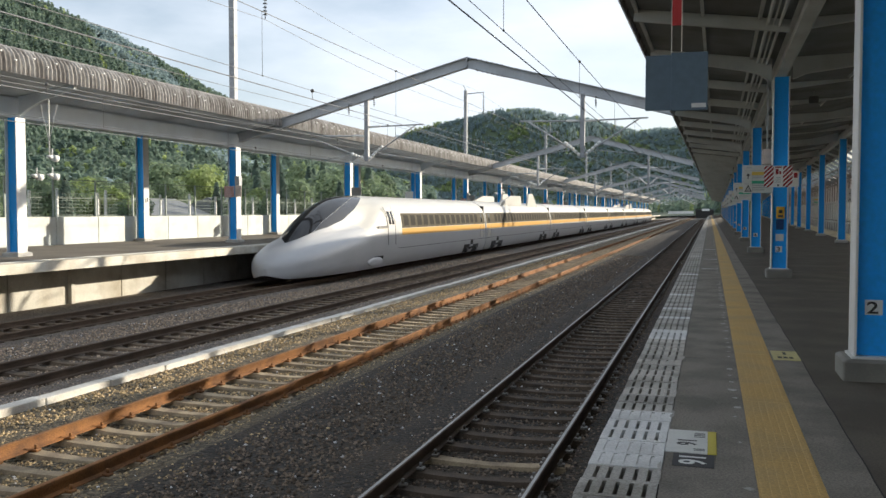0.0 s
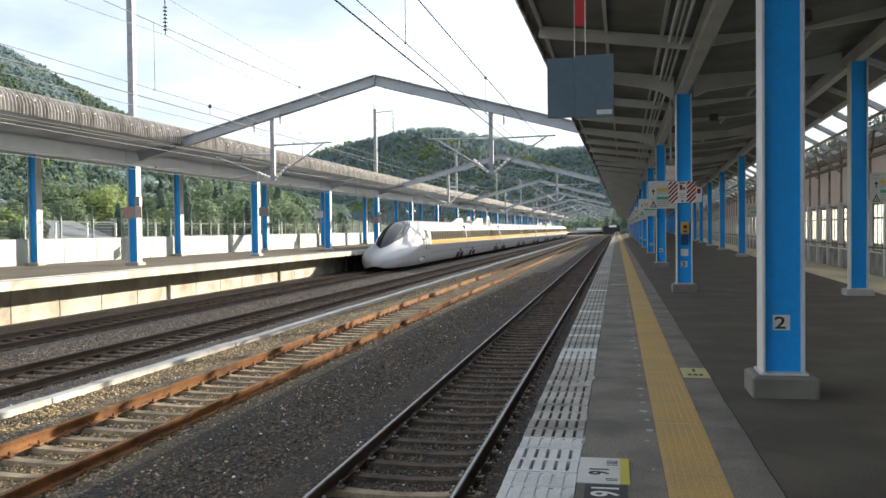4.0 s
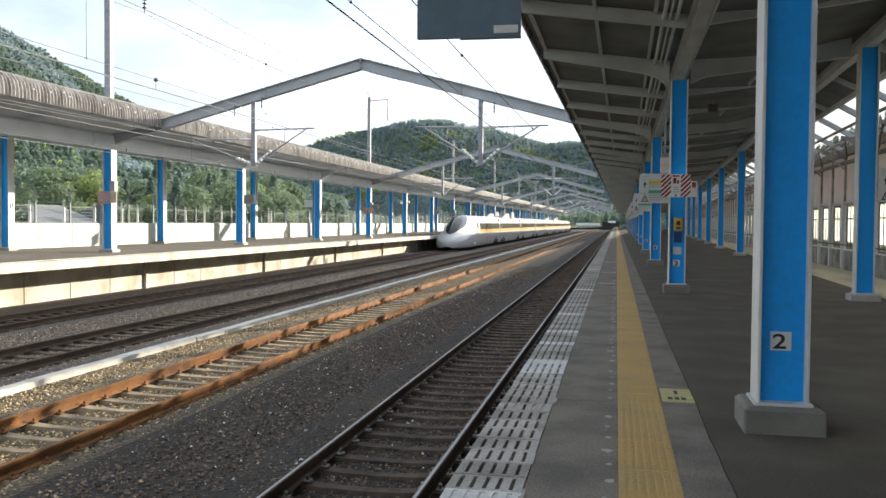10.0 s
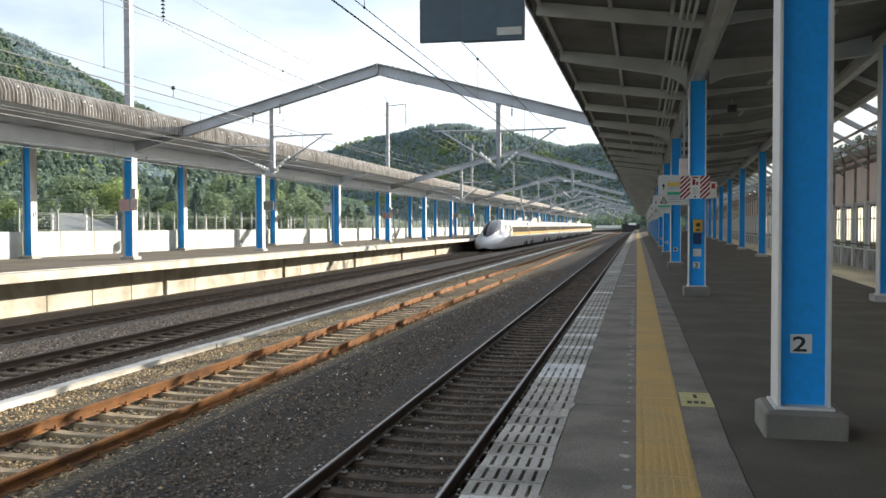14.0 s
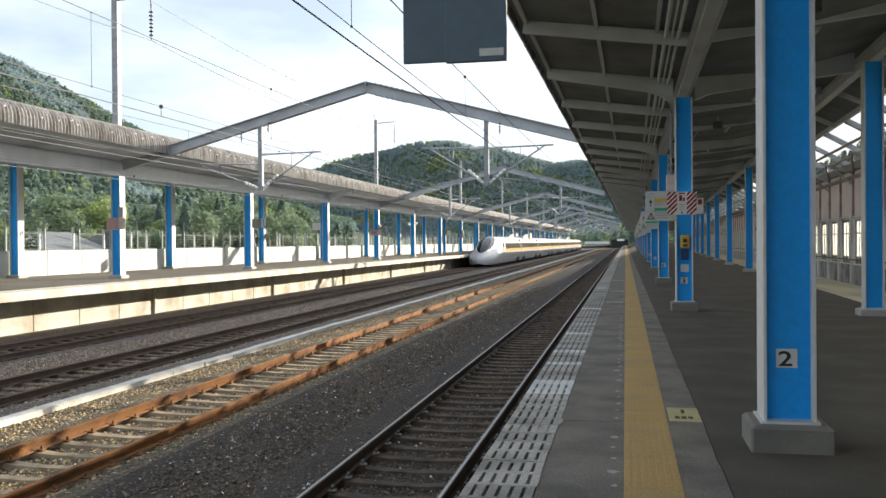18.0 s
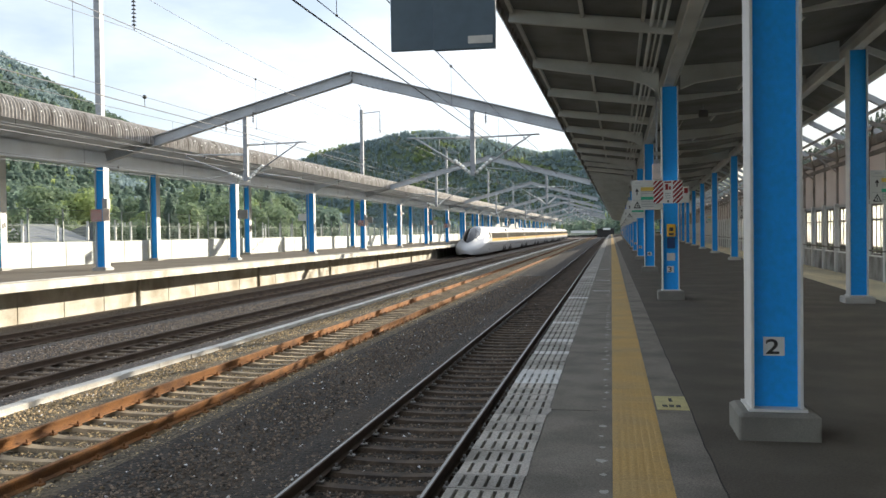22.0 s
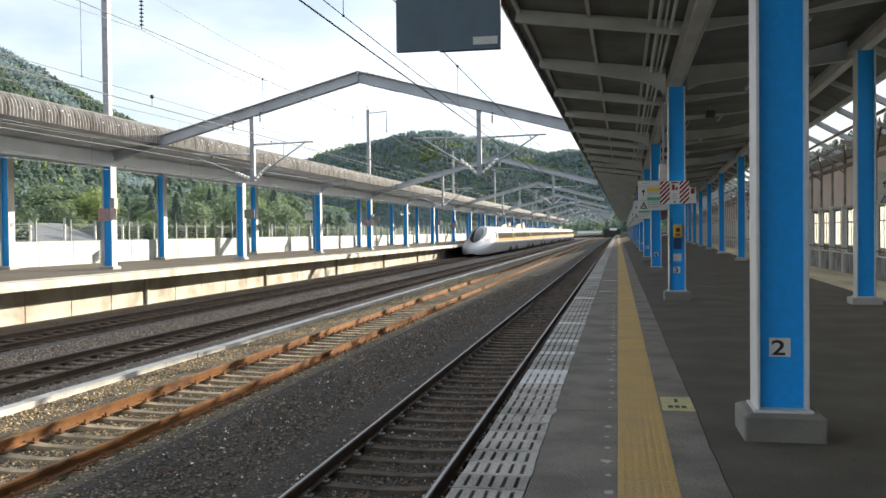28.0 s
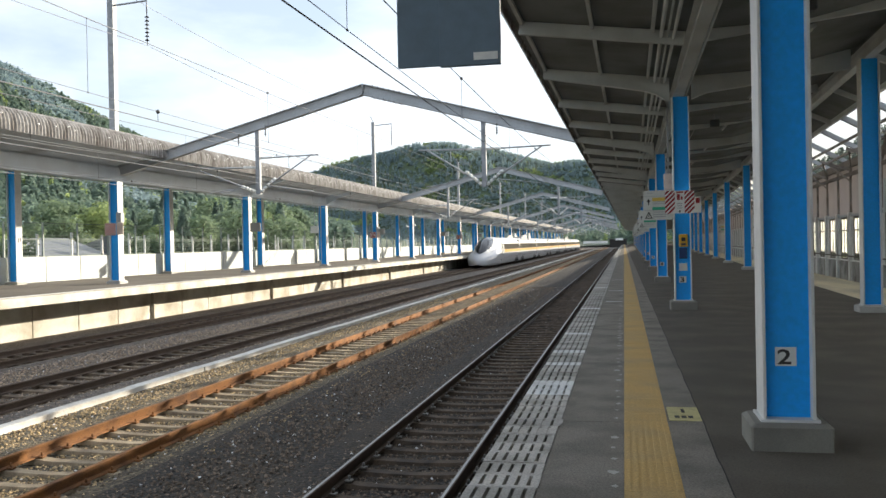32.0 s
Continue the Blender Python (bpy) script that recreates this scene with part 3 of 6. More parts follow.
def stopping_mark():
    """Stopping-place plate and painted number on the paving."""
    white = material("white_plate", (0.72, 0.72, 0.68), 0.5, vary=0.1, scale=6, bump=0.0)
    dark = material("black_lettering", (0.03, 0.03, 0.03), 0.6, vary=0.1, bump=0.0)
    yel = material("yellow_band", (0.65, 0.55, 0.08), 0.5, vary=0.1, bump=0.0)
    m = empty("stopping_plate", pose(2.187, -3.8, 0.0))
    tagged(m, "white stopping-place plate with a yellow band on the paving", "floor sign")
    part("plate", new_box(0, 0.255, 0, 0.58, -0.001, 0.004), white, m)
    part("band", new_box(0.2555, 0.31, 0, 0.58, -0.001, 0.004), yel, m, "yellow band")
    text_part("16", 0.17, pose(0.07, 0.34, 0.0055, 0, 0, -90), dark, m)
    for y, w in ((0.5, 0.05), (0.47, 0.05), (0.44, 0.05), (0.4, 0.05), (0.09, 0.03), (0.06, 0.03)):
        part("small_print", new_box(0.17, 0.17 + 0.07, y, y + 0.012, 0.004, 0.0052), dark, m)
    p = empty("painted_number", pose(2.27, -4.09, 0.0))
    tagged(p, "white painted stop number on a dark patch of paving", "floor marking")
    part("patch", new_box(-0.03, 0.21, -0.01, 0.28, -0.001, 0.0015), material("dark_patch", (0.06, 0.06, 0.06), 0.8, vary=0.2), p)
    text_part("16", 0.22, pose(0.01, 0.25, 0.003, 0, 0, -90), WHITE_PAINT, p)
    t = empty("queue_tag", pose(3.075, 0.05, 0.0))
    tagged(t, "cream and yellow waiting-place tag on the paving", "floor sign")
    part("plate", new_box(0, 0.262, 0, 0.6, -0.001, 0.004), material("cream_tag", (0.62, 0.55, 0.26), 0.5, vary=0.2, scale=9, bump=0.0), t)
    for k in range(3):
        part("small_print", new_box(0.05 + 0.055 * k, 0.09 + 0.055 * k, 0.1, 0.2, 0.004, 0.005), dark, t)
    part("arrow", new_box(0.115, 0.145, 0.34, 0.5, 0.004, 0.005), dark, t)
    for y in (14.7, 19.5, 27.0):
        w = part("floor_marking", new_box(2.26, 2.66, y, y + 0.1, -0.001, 0.002), white)
        tagged(w, "short white marking painted across the grey paving", "floor marking", group="white floor markings")


def text_part(words, size, m, mat, parent, name="lettering"):
    cu = bpy.data.curves.new(name, "FONT")
    cu.body, cu.size, cu.extrude, cu.offset = words, size, 0.0006, size * 0.016
    ob = new(name, cu)
    me = bpy.data.meshes.new_from_object(ob.evaluated_get(bpy.context.evaluated_depsgraph_get()))
    bpy.data.objects.remove(ob)
    me.materials.clear()
    me.materials.append(mat)
    o = new(name, me)
    o.parent = parent
    o.matrix_basis = m
    return o


def far_platform():
    bm = bmesh.new()
    z = FAR_Z
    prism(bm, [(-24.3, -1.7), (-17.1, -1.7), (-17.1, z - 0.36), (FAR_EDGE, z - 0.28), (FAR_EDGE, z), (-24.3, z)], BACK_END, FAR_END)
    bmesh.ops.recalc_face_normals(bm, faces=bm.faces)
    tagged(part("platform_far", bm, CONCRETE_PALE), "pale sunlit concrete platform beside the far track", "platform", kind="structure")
    bm = new_box(-23.24, FAR_EDGE - 0.75, BACK_END, FAR_END, z + 0.001, z + 0.006)
    tagged(part("pavement_far", bm, material("brown_asphalt", (0.17, 0.148, 0.118), 0.9, vary=0.35, scale=0.4)), "brown asphalt surface of the far platform", "pavement", kind="structure")
    # precast wall panels with open joints under the far platform
    w = empty("platform_face", pose(-17.1, 0, 0))
    tagged(w, "pale precast panels of the far platform face", "platform wall", kind="structure")
    me = None
    for i in range(90):
        y = -12 + i * 2.6
        if me is None:
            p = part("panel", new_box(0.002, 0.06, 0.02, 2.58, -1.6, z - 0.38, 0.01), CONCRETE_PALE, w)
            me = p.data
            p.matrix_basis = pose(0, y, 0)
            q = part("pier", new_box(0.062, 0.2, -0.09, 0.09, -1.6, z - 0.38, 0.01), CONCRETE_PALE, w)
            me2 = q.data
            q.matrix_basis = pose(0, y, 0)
        else:
            shared("panel", me, w, pose(0, y, 0))
            if i % 5 == 0:
                shared("pier", me2, w, pose(0, y, 0))
    # white line near the edge
    tagged(part("trim_far_line", new_box(FAR_EDGE - 0.7, FAR_EDGE - 0.6, BACK_END, FAR_END, z + 0.002, z + 0.008), WHITE_PAINT), "faded white line along the far platform edge", "trim", kind="structure")


def cable_trough():
    """White lidded trough between the second and third tracks."""
    t = empty("cable_trough", pose(-7.22, 0, 0))
    tagged(t, "white painted concrete cable trough between the tracks", "trough")
    rnd = random.Random(8)
    bm = new_box(-0.12, 0.12, 0.004, 1.496, -0.4, 0.0, 0.012)
    me = bpy.data.meshes.new("segment")
    bm.to_mesh(me)
    bm.free()
    me.materials.append(material("white_trough_paint", (0.66, 0.64, 0.58), 0.7, vary=0.35, scale=2.0, tint=(0.5, 0.46, 0.4), spread=0.06))
    for i in range(200):
        y = -9 + 1.5 * i
        dx = 0.03 * math.sin(i * 0.9) + rnd.uniform(-0.012, 0.012)
        shared("segment", me, t, pose(dx, y, -1.31 + rnd.uniform(-0.008, 0.008), 0, 0, rnd.uniform(-0.5, 0.5)))


def loose_stones():
    """Single stones lying on the ballast where the camera stands nearest."""
    rnd = np.random.RandomState(3)
    verts = np.array([(1, 0, 0), (-1, 0, 0), (0, 1, 0), (0, -1, 0), (0, 0, 1), (0, 0, -1)], float)
    faces = np.array([(0, 2, 4), (2, 1, 4), (1, 3, 4), (3, 0, 4), (2, 0, 5), (1, 2, 5), (3, 1, 5), (0, 3, 5)])
    n = 150000
    y = -6 + 56 * rnd.rand(n) ** 1.9
    x = rnd.uniform(-12.2, 1.7, n)
    keep = np.ones(n, bool)
    for c in TRACKS:
        for s in (-0.75, 0.75):
            keep &= np.abs(x - c - s) > 0.1
    keep &= np.abs(x + 7.22) > 0.17
    x, y = x[keep], y[keep]
    n = len(x)
    r = rnd.uniform(0.013, 0.031, n)
    scale = r[:, None, None] * rnd.uniform(0.55, 1.3, (n, 6, 1))
    ang = rnd.rand(n) * 6.283
    ca, sa = np.cos(ang), np.sin(ang)
    v = verts[None] * scale
    v[:, :, 2] *= 0.8
    vx = v[:, :, 0] * ca[:, None] - v[:, :, 1] * sa[:, None] + x[:, None]
    vy = v[:, :, 0] * sa[:, None] + v[:, :, 1] * ca[:, None] + y[:, None]
    inside = np.min(np.abs(x[:, None] - np.array(TRACKS)[None]), 1) < 0.88
    vz = v[:, :, 2] + np.where(inside, BED_Z - 0.02, BED_Z + 0.055)[:, None] + rnd.uniform(-0.004, 0.012, n)[:, None]
    pts = np.stack([vx, vy, vz], -1).reshape(-1, 3)
    fs = (faces[None] + (np.arange(n) * 6)[:, None, None]).reshape(-1, 3)
    me = bpy.data.meshes.new("ballast_stones")
    me.from_pydata(pts.tolist(), [], fs.tolist())
    me.materials.append(stone_piece_material("ballast_stone", (1.14, 0.95, 0.81)))
    me.materials.append(stone_piece_material("sunlit_dust_stone", (2.8, 2.25, 1.42)))
    me.materials.append(stone_piece_material("brown_ballast_stone", (2.6, 2.16, 1.78)))
    # the beige zone ends where the sunlit strip does, its light painted in
    edge = -3.55 + 0.35 * np.sin(y * 1.7) * np.sin(y * 0.6) + rnd.normal(size=n) * 0.3
    stone_tone = np.repeat(((x > -7.2) & (x < edge)).astype(np.int32) + 2 * (x <= -7.2).astype(np.int32), 8)
    me.polygons.foreach_set("material_index", stone_tone)
    tagged(new("ballast_stones", me), "loose crushed ballast stones between the tracks", "ballast", kind="stuff")


# ---- columns and canopies ----
def column(x, y, z0, top, ped=0.55, ped_h=0.24, k=1.0, foot=FOOT_CONCRETE):
    """A steel column: two pale flanges with a blue web set back between them, on a concrete foot."""
    c = empty("canopy_column", pose(x, y, z0))
    bm = bmesh.new()
    r = ped / 2
    lo = [bm.verts.new((a * r, b * r, 0)) for a, b in ((-1, -1), (1, -1), (1, 1), (-1, 1))]
    mid = [bm.verts.new((a * r, b * r, ped_h * 0.88)) for a, b in ((-1, -1), (1, -1), (1, 1), (-1, 1))]
    hi = [bm.verts.new((a * (r - 0.03), b * (r - 0.03), ped_h)) for a, b in ((-1, -1), (1, -1), (1, 1), (-1, 1))]
    for p, q in ((lo, mid), (mid, hi)):
        for i in range(4):
            bm.faces.new((p[i], p[(i + 1) % 4], q[(i + 1) % 4], q[i]))
    bm.faces.new(hi)
    bm.faces.new(lo[::-1])
    bmesh.ops.bevel(bm, geom=[e for e in bm.edges if abs(e.verts[0].co.z - e.verts[1].co.z) > 0.01], offset=0.012, segments=1, affect="EDGES")
    part("foot", bm, foot, c, "chamfered concrete foot")
    part("shaft", new_box(-0.154 * k, 0.154 * k, -0.075 * k, 0.075 * k, ped_h, top - z0), BLUE, c, "bright blue painted steel")
    for s in (-1, 1):
        part("flange", new_box(s * (0.154 * k + 0.0005), s * (0.154 * k + 0.0235), -0.165 * k, 0.165 * k, ped_h, top - z0, 0.004), PALE_STEEL, c, "pale grey painted steel flange")
    part("base_plate", new_box(-0.2 * k, 0.2 * k, -0.2 * k, 0.2 * k, ped_h, ped_h + 0.018), PALE_STEEL, c)
    return c


def columns():
    rows = (("near", 3.862, COL_Y, 0.0, 4.55), ("back", 7.5, COL_Y, 0.0, 4.98), ("far", -18.04, FAR_COL_Y, FAR_Z, 4.36), ("farback", -22.85, FAR_COL_Y, FAR_Z, 5.0))
    for key, x, ys, z, top in rows:
        far = key.startswith("far")
        words = {"near": "bright blue steel canopy column on a concrete foot", "back": "blue steel canopy column on a low concrete foot",
                 "far": "blue and white steel canopy column on the far platform", "farback": "blue and white canopy column beside the white barrier"}[key]
        src = None
        for i, y in enumerate(ys):
            place = pose(near_column_x(y) if key == "near" else x, y - (0.85 if key == "back" else 0), z)
            if key == "back":
                place = SPLAY_POSE @ place
            if src is None:
                src = column(x, y, z, top, ped=0.62 if far else 0.55, ped_h=0.19 if key == "near" else 0.13, k=1.22 if far else 1.0, foot=FOOT_CONCRETE if key == "near" else PALE_FOOT)
                src.matrix_basis = place
                tagged(src, words, "column", group=key.replace("farback", "far back") + " row of canopy columns")
            else:
                copy_thing(src, place)


REAR = (8.5, 4.85)      # rear edge of the canopy roof, where the glazing begins
EAVES = (9.68, 4.05)


def near_roof():
    # the roof sheet: up from the front row to the track side, and up to the back
    edge, valley = (0.85, 5.35), (3.84, 4.98)
    bm = bmesh.new()
    t = 0.05
    ridge, back = (7.5, 5.4), (REAR[0], REAR[1] + 0.1)
    outline = [(edge[0], edge[1]), (valley[0], valley[1]), ridge, back, (back[0], back[1] + t), (ridge[0], ridge[1] + t), (valley[0], valley[1] + t), (edge[0], edge[1] + t)]
    prism(bm, outline, BACK_END, FAR_END)
    for v in bm.verts:
        v.co.x = splayed(v.co.x, v.co.y) if v.co.x > 7 else v.co.x + lean(v.co.y)
    bmesh.ops.recalc_face_normals(bm, faces=bm.faces)
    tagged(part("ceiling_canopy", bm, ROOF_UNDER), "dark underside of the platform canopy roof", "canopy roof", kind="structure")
    # corrugated edge of the roof
    bm = bmesh.new()
    n = int((FAR_END - BACK_END) / 0.065)
    prev = None
    for i in range(n + 1):
        y = BACK_END + i * 0.065
        k = 0.025 * (1 if i % 2 else -1)
        ring = [bm.verts.new((x + lean(y) + k * a, y, z + k * b)) for x, z, a, b in ((0.98, 5.43, 0.2, 1), (0.86, 5.42, 0.3, 1), (0.79, 5.38, 1, 0.7), (0.77, 5.28, 1, 0))]
        if prev:
            for a in range(3):
                bm.faces.new((prev[a], prev[a + 1], ring[a + 1], ring[a]))
        prev = ring
    tagged(part("roof_edge", bm, ROOFING), "weathered corrugated sheet edge of the near canopy", "roof edge", kind="structure")
    # beams
    long = empty("canopy_girder", pose(0, 0, 0))
    tagged(long, "grey steel girder along the column tops with pipes", "girder")
    girder_parts(long, (3.84 + lean(BACK_END), BACK_END, 4.75), (3.84 + lean(FAR_END), FAR_END, 4.75), 0.2, 0.4, CANOPY_STEEL)
    for dx, dz, r in ((-0.3, 4.93, 0.03), (-0.4, 4.95, 0.02), (-0.5, 4.97, 0.035), (0.22, 4.85, 0.025)):
        bm = bmesh.new()
        rod(bm, (3.84 + dx + lean(BACK_END), BACK_END, dz - 0.06), (3.84 + dx + lean(FAR_END), FAR_END, dz - 0.06), r, 6)
        part("pipe", bm, CANOPY_STEEL, long)
    g2 = empty("canopy_girder", pose(0, 0, 0))
    tagged(g2, "grey steel girder along the back columns", "girder")
    girder_parts(g2, (splayed(7.5, BACK_END), BACK_END, 5.12), (splayed(7.5, FAR_END), FAR_END, 5.12), 0.18, 0.28, CANOPY_STEEL)
    # a frame over each column pair, and lighter ones between
    for i in range((len(COL_Y) - 1) * 3 + 1):
        y = COL_Y[0] + i * NEAR_BAY / 3
        main = i % 3 == 0
        d, e = SPLAY * (y - BACK_Y), lean(y)
        r = empty("canopy_rafter", pose(0, y, 0))
        tagged(r, "grey steel cantilever rafter under the canopy", "rafter", group="rafters of the near canopy")
        bm = bmesh.new()
        if main:
            # tapered arm with a curved haunch
            low = [(a + e, b) for a, b in ((0.95, 5.12), (2.3, 4.89), (3.05, 4.75), (3.36, 4.65), (3.54, 4.52), (3.63, 4.34), (3.65, 4.2))]
            prism(bm, low + [(3.65 + e, 4.97), (0.95 + e, 5.33)], -0.02, 0.02)
            bmesh.ops.recalc_face_normals(bm, faces=bm.faces)
            part("arm", bm, CANOPY_STEEL, r)
            bm = bmesh.new()
            prism(bm, low + [(a + 0.01, b - 0.025) for a, b in low[::-1]], -0.075, 0.075)
            bmesh.ops.recalc_face_normals(bm, faces=bm.faces)
            part("arm_flange", bm, CANOPY_STEEL, r, "flange curving down to the column head")
            bm = bmesh.new()
            prism(bm, [(4.1 + e, 4.52), (4.4 + e, 4.64), (7.35 + d, 4.98), (7.35 + d, 5.36), (4.1 + e, 4.99)], -0.02, 0.02)
            bmesh.ops.recalc_face_normals(bm, faces=bm.faces)
            part("tie_beam", bm, CANOPY_STEEL, r)
            bm = bmesh.new()
            prism(bm, [(4.1 + e, 4.52), (4.4 + e, 4.64), (7.35 + d, 4.98), (7.35 + d, 4.955), (4.41 + e, 4.615), (4.11 + e, 4.495)], -0.075, 0.075)
            bmesh.ops.recalc_face_normals(bm, faces=bm.faces)
            part("tie_flange", bm, CANOPY_STEEL, r)
            bm = bmesh.new()
            bar(bm, (7.65 + d, 0, 5.28), (REAR[0] + d, 0, REAR[1] + 0.02), 0.1, 0.14)
            part("tail", bm, CANOPY_STEEL, r)
        else:
            bar(bm, (0.95 + e, 0, 5.22), (3.72 + e, 0, 4.86), 0.1, 0.22)
            part("arm", bm, CANOPY_STEEL, r)
            bm = bmesh.new()
            bar(bm, (4.0 + e, 0, 4.89), (7.4 + d, 0, 5.28), 0.1, 0.2)
            bar(bm, (7.6 + d, 0, 5.29), (REAR[0] + d, 0, REAR[1] + 0.03), 0.09, 0.12)
            part("tie_beam", bm, CANOPY_STEEL, r)
    purlins = empty("canopy_purlins")
    tagged(purlins, "thin grey purlins along the canopy underside", "purlin")
    for x in (1.0, 2.2, 3.2):
        zz = 5.35 + (x - 0.85) * (4.98 - 5.35) / 2.99
        part("purlin", bar(bmesh.new(), (x + lean(BACK_END), BACK_END, zz - 0.04), (x + lean(FAR_END), FAR_END, zz - 0.04), 0.06, 0.07), CANOPY_STEEL, purlins)
    for u in (0.25, 0.5, 0.75):
        zz = 4.98 + u * 0.42 - 0.04
        ends = [(3.84 + lean(y) + u * (splayed(7.5, y) - 3.84 - lean(y)), y, zz) for y in (BACK_END, FAR_END)]
        part("purlin", bar(bmesh.new(), ends[0], ends[1], 0.06, 0.07), CANOPY_STEEL, purlins)
    part("edge_angle", bar(bmesh.new(), (splayed(REAR[0], BACK_END), BACK_END, REAR[1] + 0.06), (splayed(REAR[0], FAR_END), FAR_END, REAR[1] + 0.06), 0.1, 0.12), CANOPY_STEEL, purlins)


def back_wall():
    """The wall behind the near platform: plinth, windows between posts, panels above, a glazed slope on top."""
    x = 9.68

    def lay(ob):
        ob.matrix_basis = SPLAY_POSE
        return ob
    bm = new_box(x, x + 0.15, BACK_END - 10, FAR_END, -0.05, 0.66)
    tagged(lay(part("wall_back", bm, material("stained_plinth", (0.36, 0.35, 0.33), 0.85, vary=0.6, scale=1.5, tint=(0.14, 0.13, 0.12)))), "grey stained concrete plinth wall behind the platform", "wall", kind="structure")
    panel = material("pale_wall_panel", (0.6, 0.56, 0.55), 0.6, vary=0.2, scale=0.8, bump=0.02)
    nt = panel.node_tree
    thin = nt.nodes.new("ShaderNodeBsdfTranslucent")
    thin.inputs["Color"].default_value = (0.5, 0.47, 0.46, 1)
    blend = nt.nodes.new("ShaderNodeMixShader")
    blend.inputs[0].default_value = 0.35
    nt.links.new(nt.nodes["Principled BSDF"].outputs[0], blend.inputs[1])
    nt.links.new(thin.outputs[0], blend.inputs[2])
    nt.links.new(blend.outputs[0], nt.nodes["Material Output"].inputs["Surface"])
    bm = new_box(x + 0.05, x + 0.1, BACK_END - 10, FAR_END, 2.24, 3.8)
    tagged(lay(part("wall_upper", bm, panel)), "pale upper wall panels behind the platform", "wall", kind="structure")
    bm = new_box(x - 0.02, x + 0.16, BACK_END - 10, FAR_END, 2.16, 2.24)
    tagged(lay(part("trim_lintel", bm, GREY_STEEL)), "grey steel rail over the windows", "trim", kind="structure")
    glass = glass_material("frosted_glass", (0.8, 0.81, 0.74), 0.5)
    glass.node_tree.nodes["Principled BSDF"].inputs["Transmission Weight"].default_value = 0.9
    # the green tint stands in for foliage seen through the lower panes
    clear = glass_material("green_pane_glass", (0.32, 0.37, 0.22), 0.2)
    clear.node_tree.nodes["Principled BSDF"].inputs["Transmission Weight"].default_value = 0.6
    brown = material("brown_steel", (0.2, 0.175, 0.155), 0.7, vary=0.3)
    taupe = material("weathered_taupe_steel", (0.36, 0.335, 0.31), 0.7, vary=0.35, tint=(0.2, 0.17, 0.14))
    pitch = NEAR_BAY / 6
    src, post_src = None, None
    y0 = COL_Y[0] - 0.5
    for i in range(6 * 22):
        y = y0 + i * pitch
        place = SPLAY_POSE @ pose(x, y, 0)
        if src is None:
            w = empty("window", place)
            tagged(w, "tall bright window with dark bars between pale posts", "window", group="windows of the back wall")
            a0, a1 = 0.32, pitch - 0.32
            third = (a1 - a0 - 0.1) / 3
            for a, b, c, d in ((a0, a0 + 0.05, 0.7, 2.16), (a1 - 0.05, a1, 0.7, 2.16), (a0 + 0.05, a1 - 0.05, 0.7, 0.75), (a0 + 0.05, a1 - 0.05, 2.1, 2.16), (a0 + 0.05, a1 - 0.05, 1.68, 1.73), (a0 + 0.05, a1 - 0.05, 0.9, 0.94)):
                part("frame", new_box(0.03, 0.08, a, b, c, d), brown, w)
            for k in range(3):
                b = a0 + 0.05 + k * third
                if k:
                    part("mullion", new_box(0.036, 0.074, b - 0.015, b + 0.015, 0.75, 2.1), brown, w)
                part("pane", new_box(0.05, 0.056, b + 0.017, b + third - 0.017, 0.945, 2.095), glass, w)
                part("pane", new_box(0.05, 0.056, b + 0.017, b + third - 0.017, 0.755, 0.895), clear, w, "darker lower pane")
            for a, b in ((0.13, a0 - 0.002), (a1 + 0.002, pitch - 0.13)):
                part("jamb", new_box(0.0, 0.1, a, b, 0.662, 2.158), PALE_STEEL, w)
            part("sill", new_box(-0.08, 0.14, a0 - 0.06, a1 + 0.06, 0.662, 0.698), WHITE_PAINT, w)
            src = w
            p = empty("wall_post", place)
            tagged(p, "pale wall post with a brown upper part", "post", group="posts of the back wall")
            part("post", new_box(-0.08, 0.1, -0.11, 0.11, 0, 2.3), PALE_STEEL, p)
            part("upper_post", new_box(-0.02, 0.1, -0.05, 0.05, 2.301, 3.8), taupe, p, "brown painted upper post")
            post_src = p
        else:
            copy_thing(src, place)
            copy_thing(post_src, place)
    pipe = empty("wall_pipe")
    lay(pipe)
    tagged(pipe, "thin brown pipe along the foot of the windows", "pipe")
    part("pipe", rod(bmesh.new(), (x - 0.16, BACK_END, 0.84), (x - 0.16, FAR_END, 0.84), 0.025, 6), brown, pipe)
    # sloping glazed roof between the canopy and the wall
    sl = empty("skylight")
    lay(sl)
    tagged(sl, "sloping glazed roof with steel bars above the back wall", "skylight")
    pane = glass_material("clear_roof_sheet", (0.55, 0.6, 0.63), 0.4, 0.3)
    bm = bmesh.new()
    bm.faces.new([bm.verts.new(p) for p in ((REAR[0] - 0.02, BACK_END, REAR[1] + 0.06), (EAVES[0] + 0.1, BACK_END, EAVES[1] + 0.1), (EAVES[0] + 0.1, FAR_END, EAVES[1] + 0.1), (REAR[0] - 0.02, FAR_END, REAR[1] + 0.06))])
    pp = part("pane", bm, pane, sl)
    pp.visible_shadow = False
    part("eaves_beam", new_box(x - 0.06, x + 0.16, BACK_END, FAR_END, 3.802, 4.06), brown, sl)
    for z, x1 in ((4.4, 8.95), (4.2, 9.4)):
        part("purlin", bar(bmesh.new(), (x1, BACK_END, z - 0.02), (x1, FAR_END, z - 0.02), 0.06, 0.07), taupe, sl)
    for i in range(4 * 22):
        y = y0 + i * NEAR_BAY / 4 + 1.0
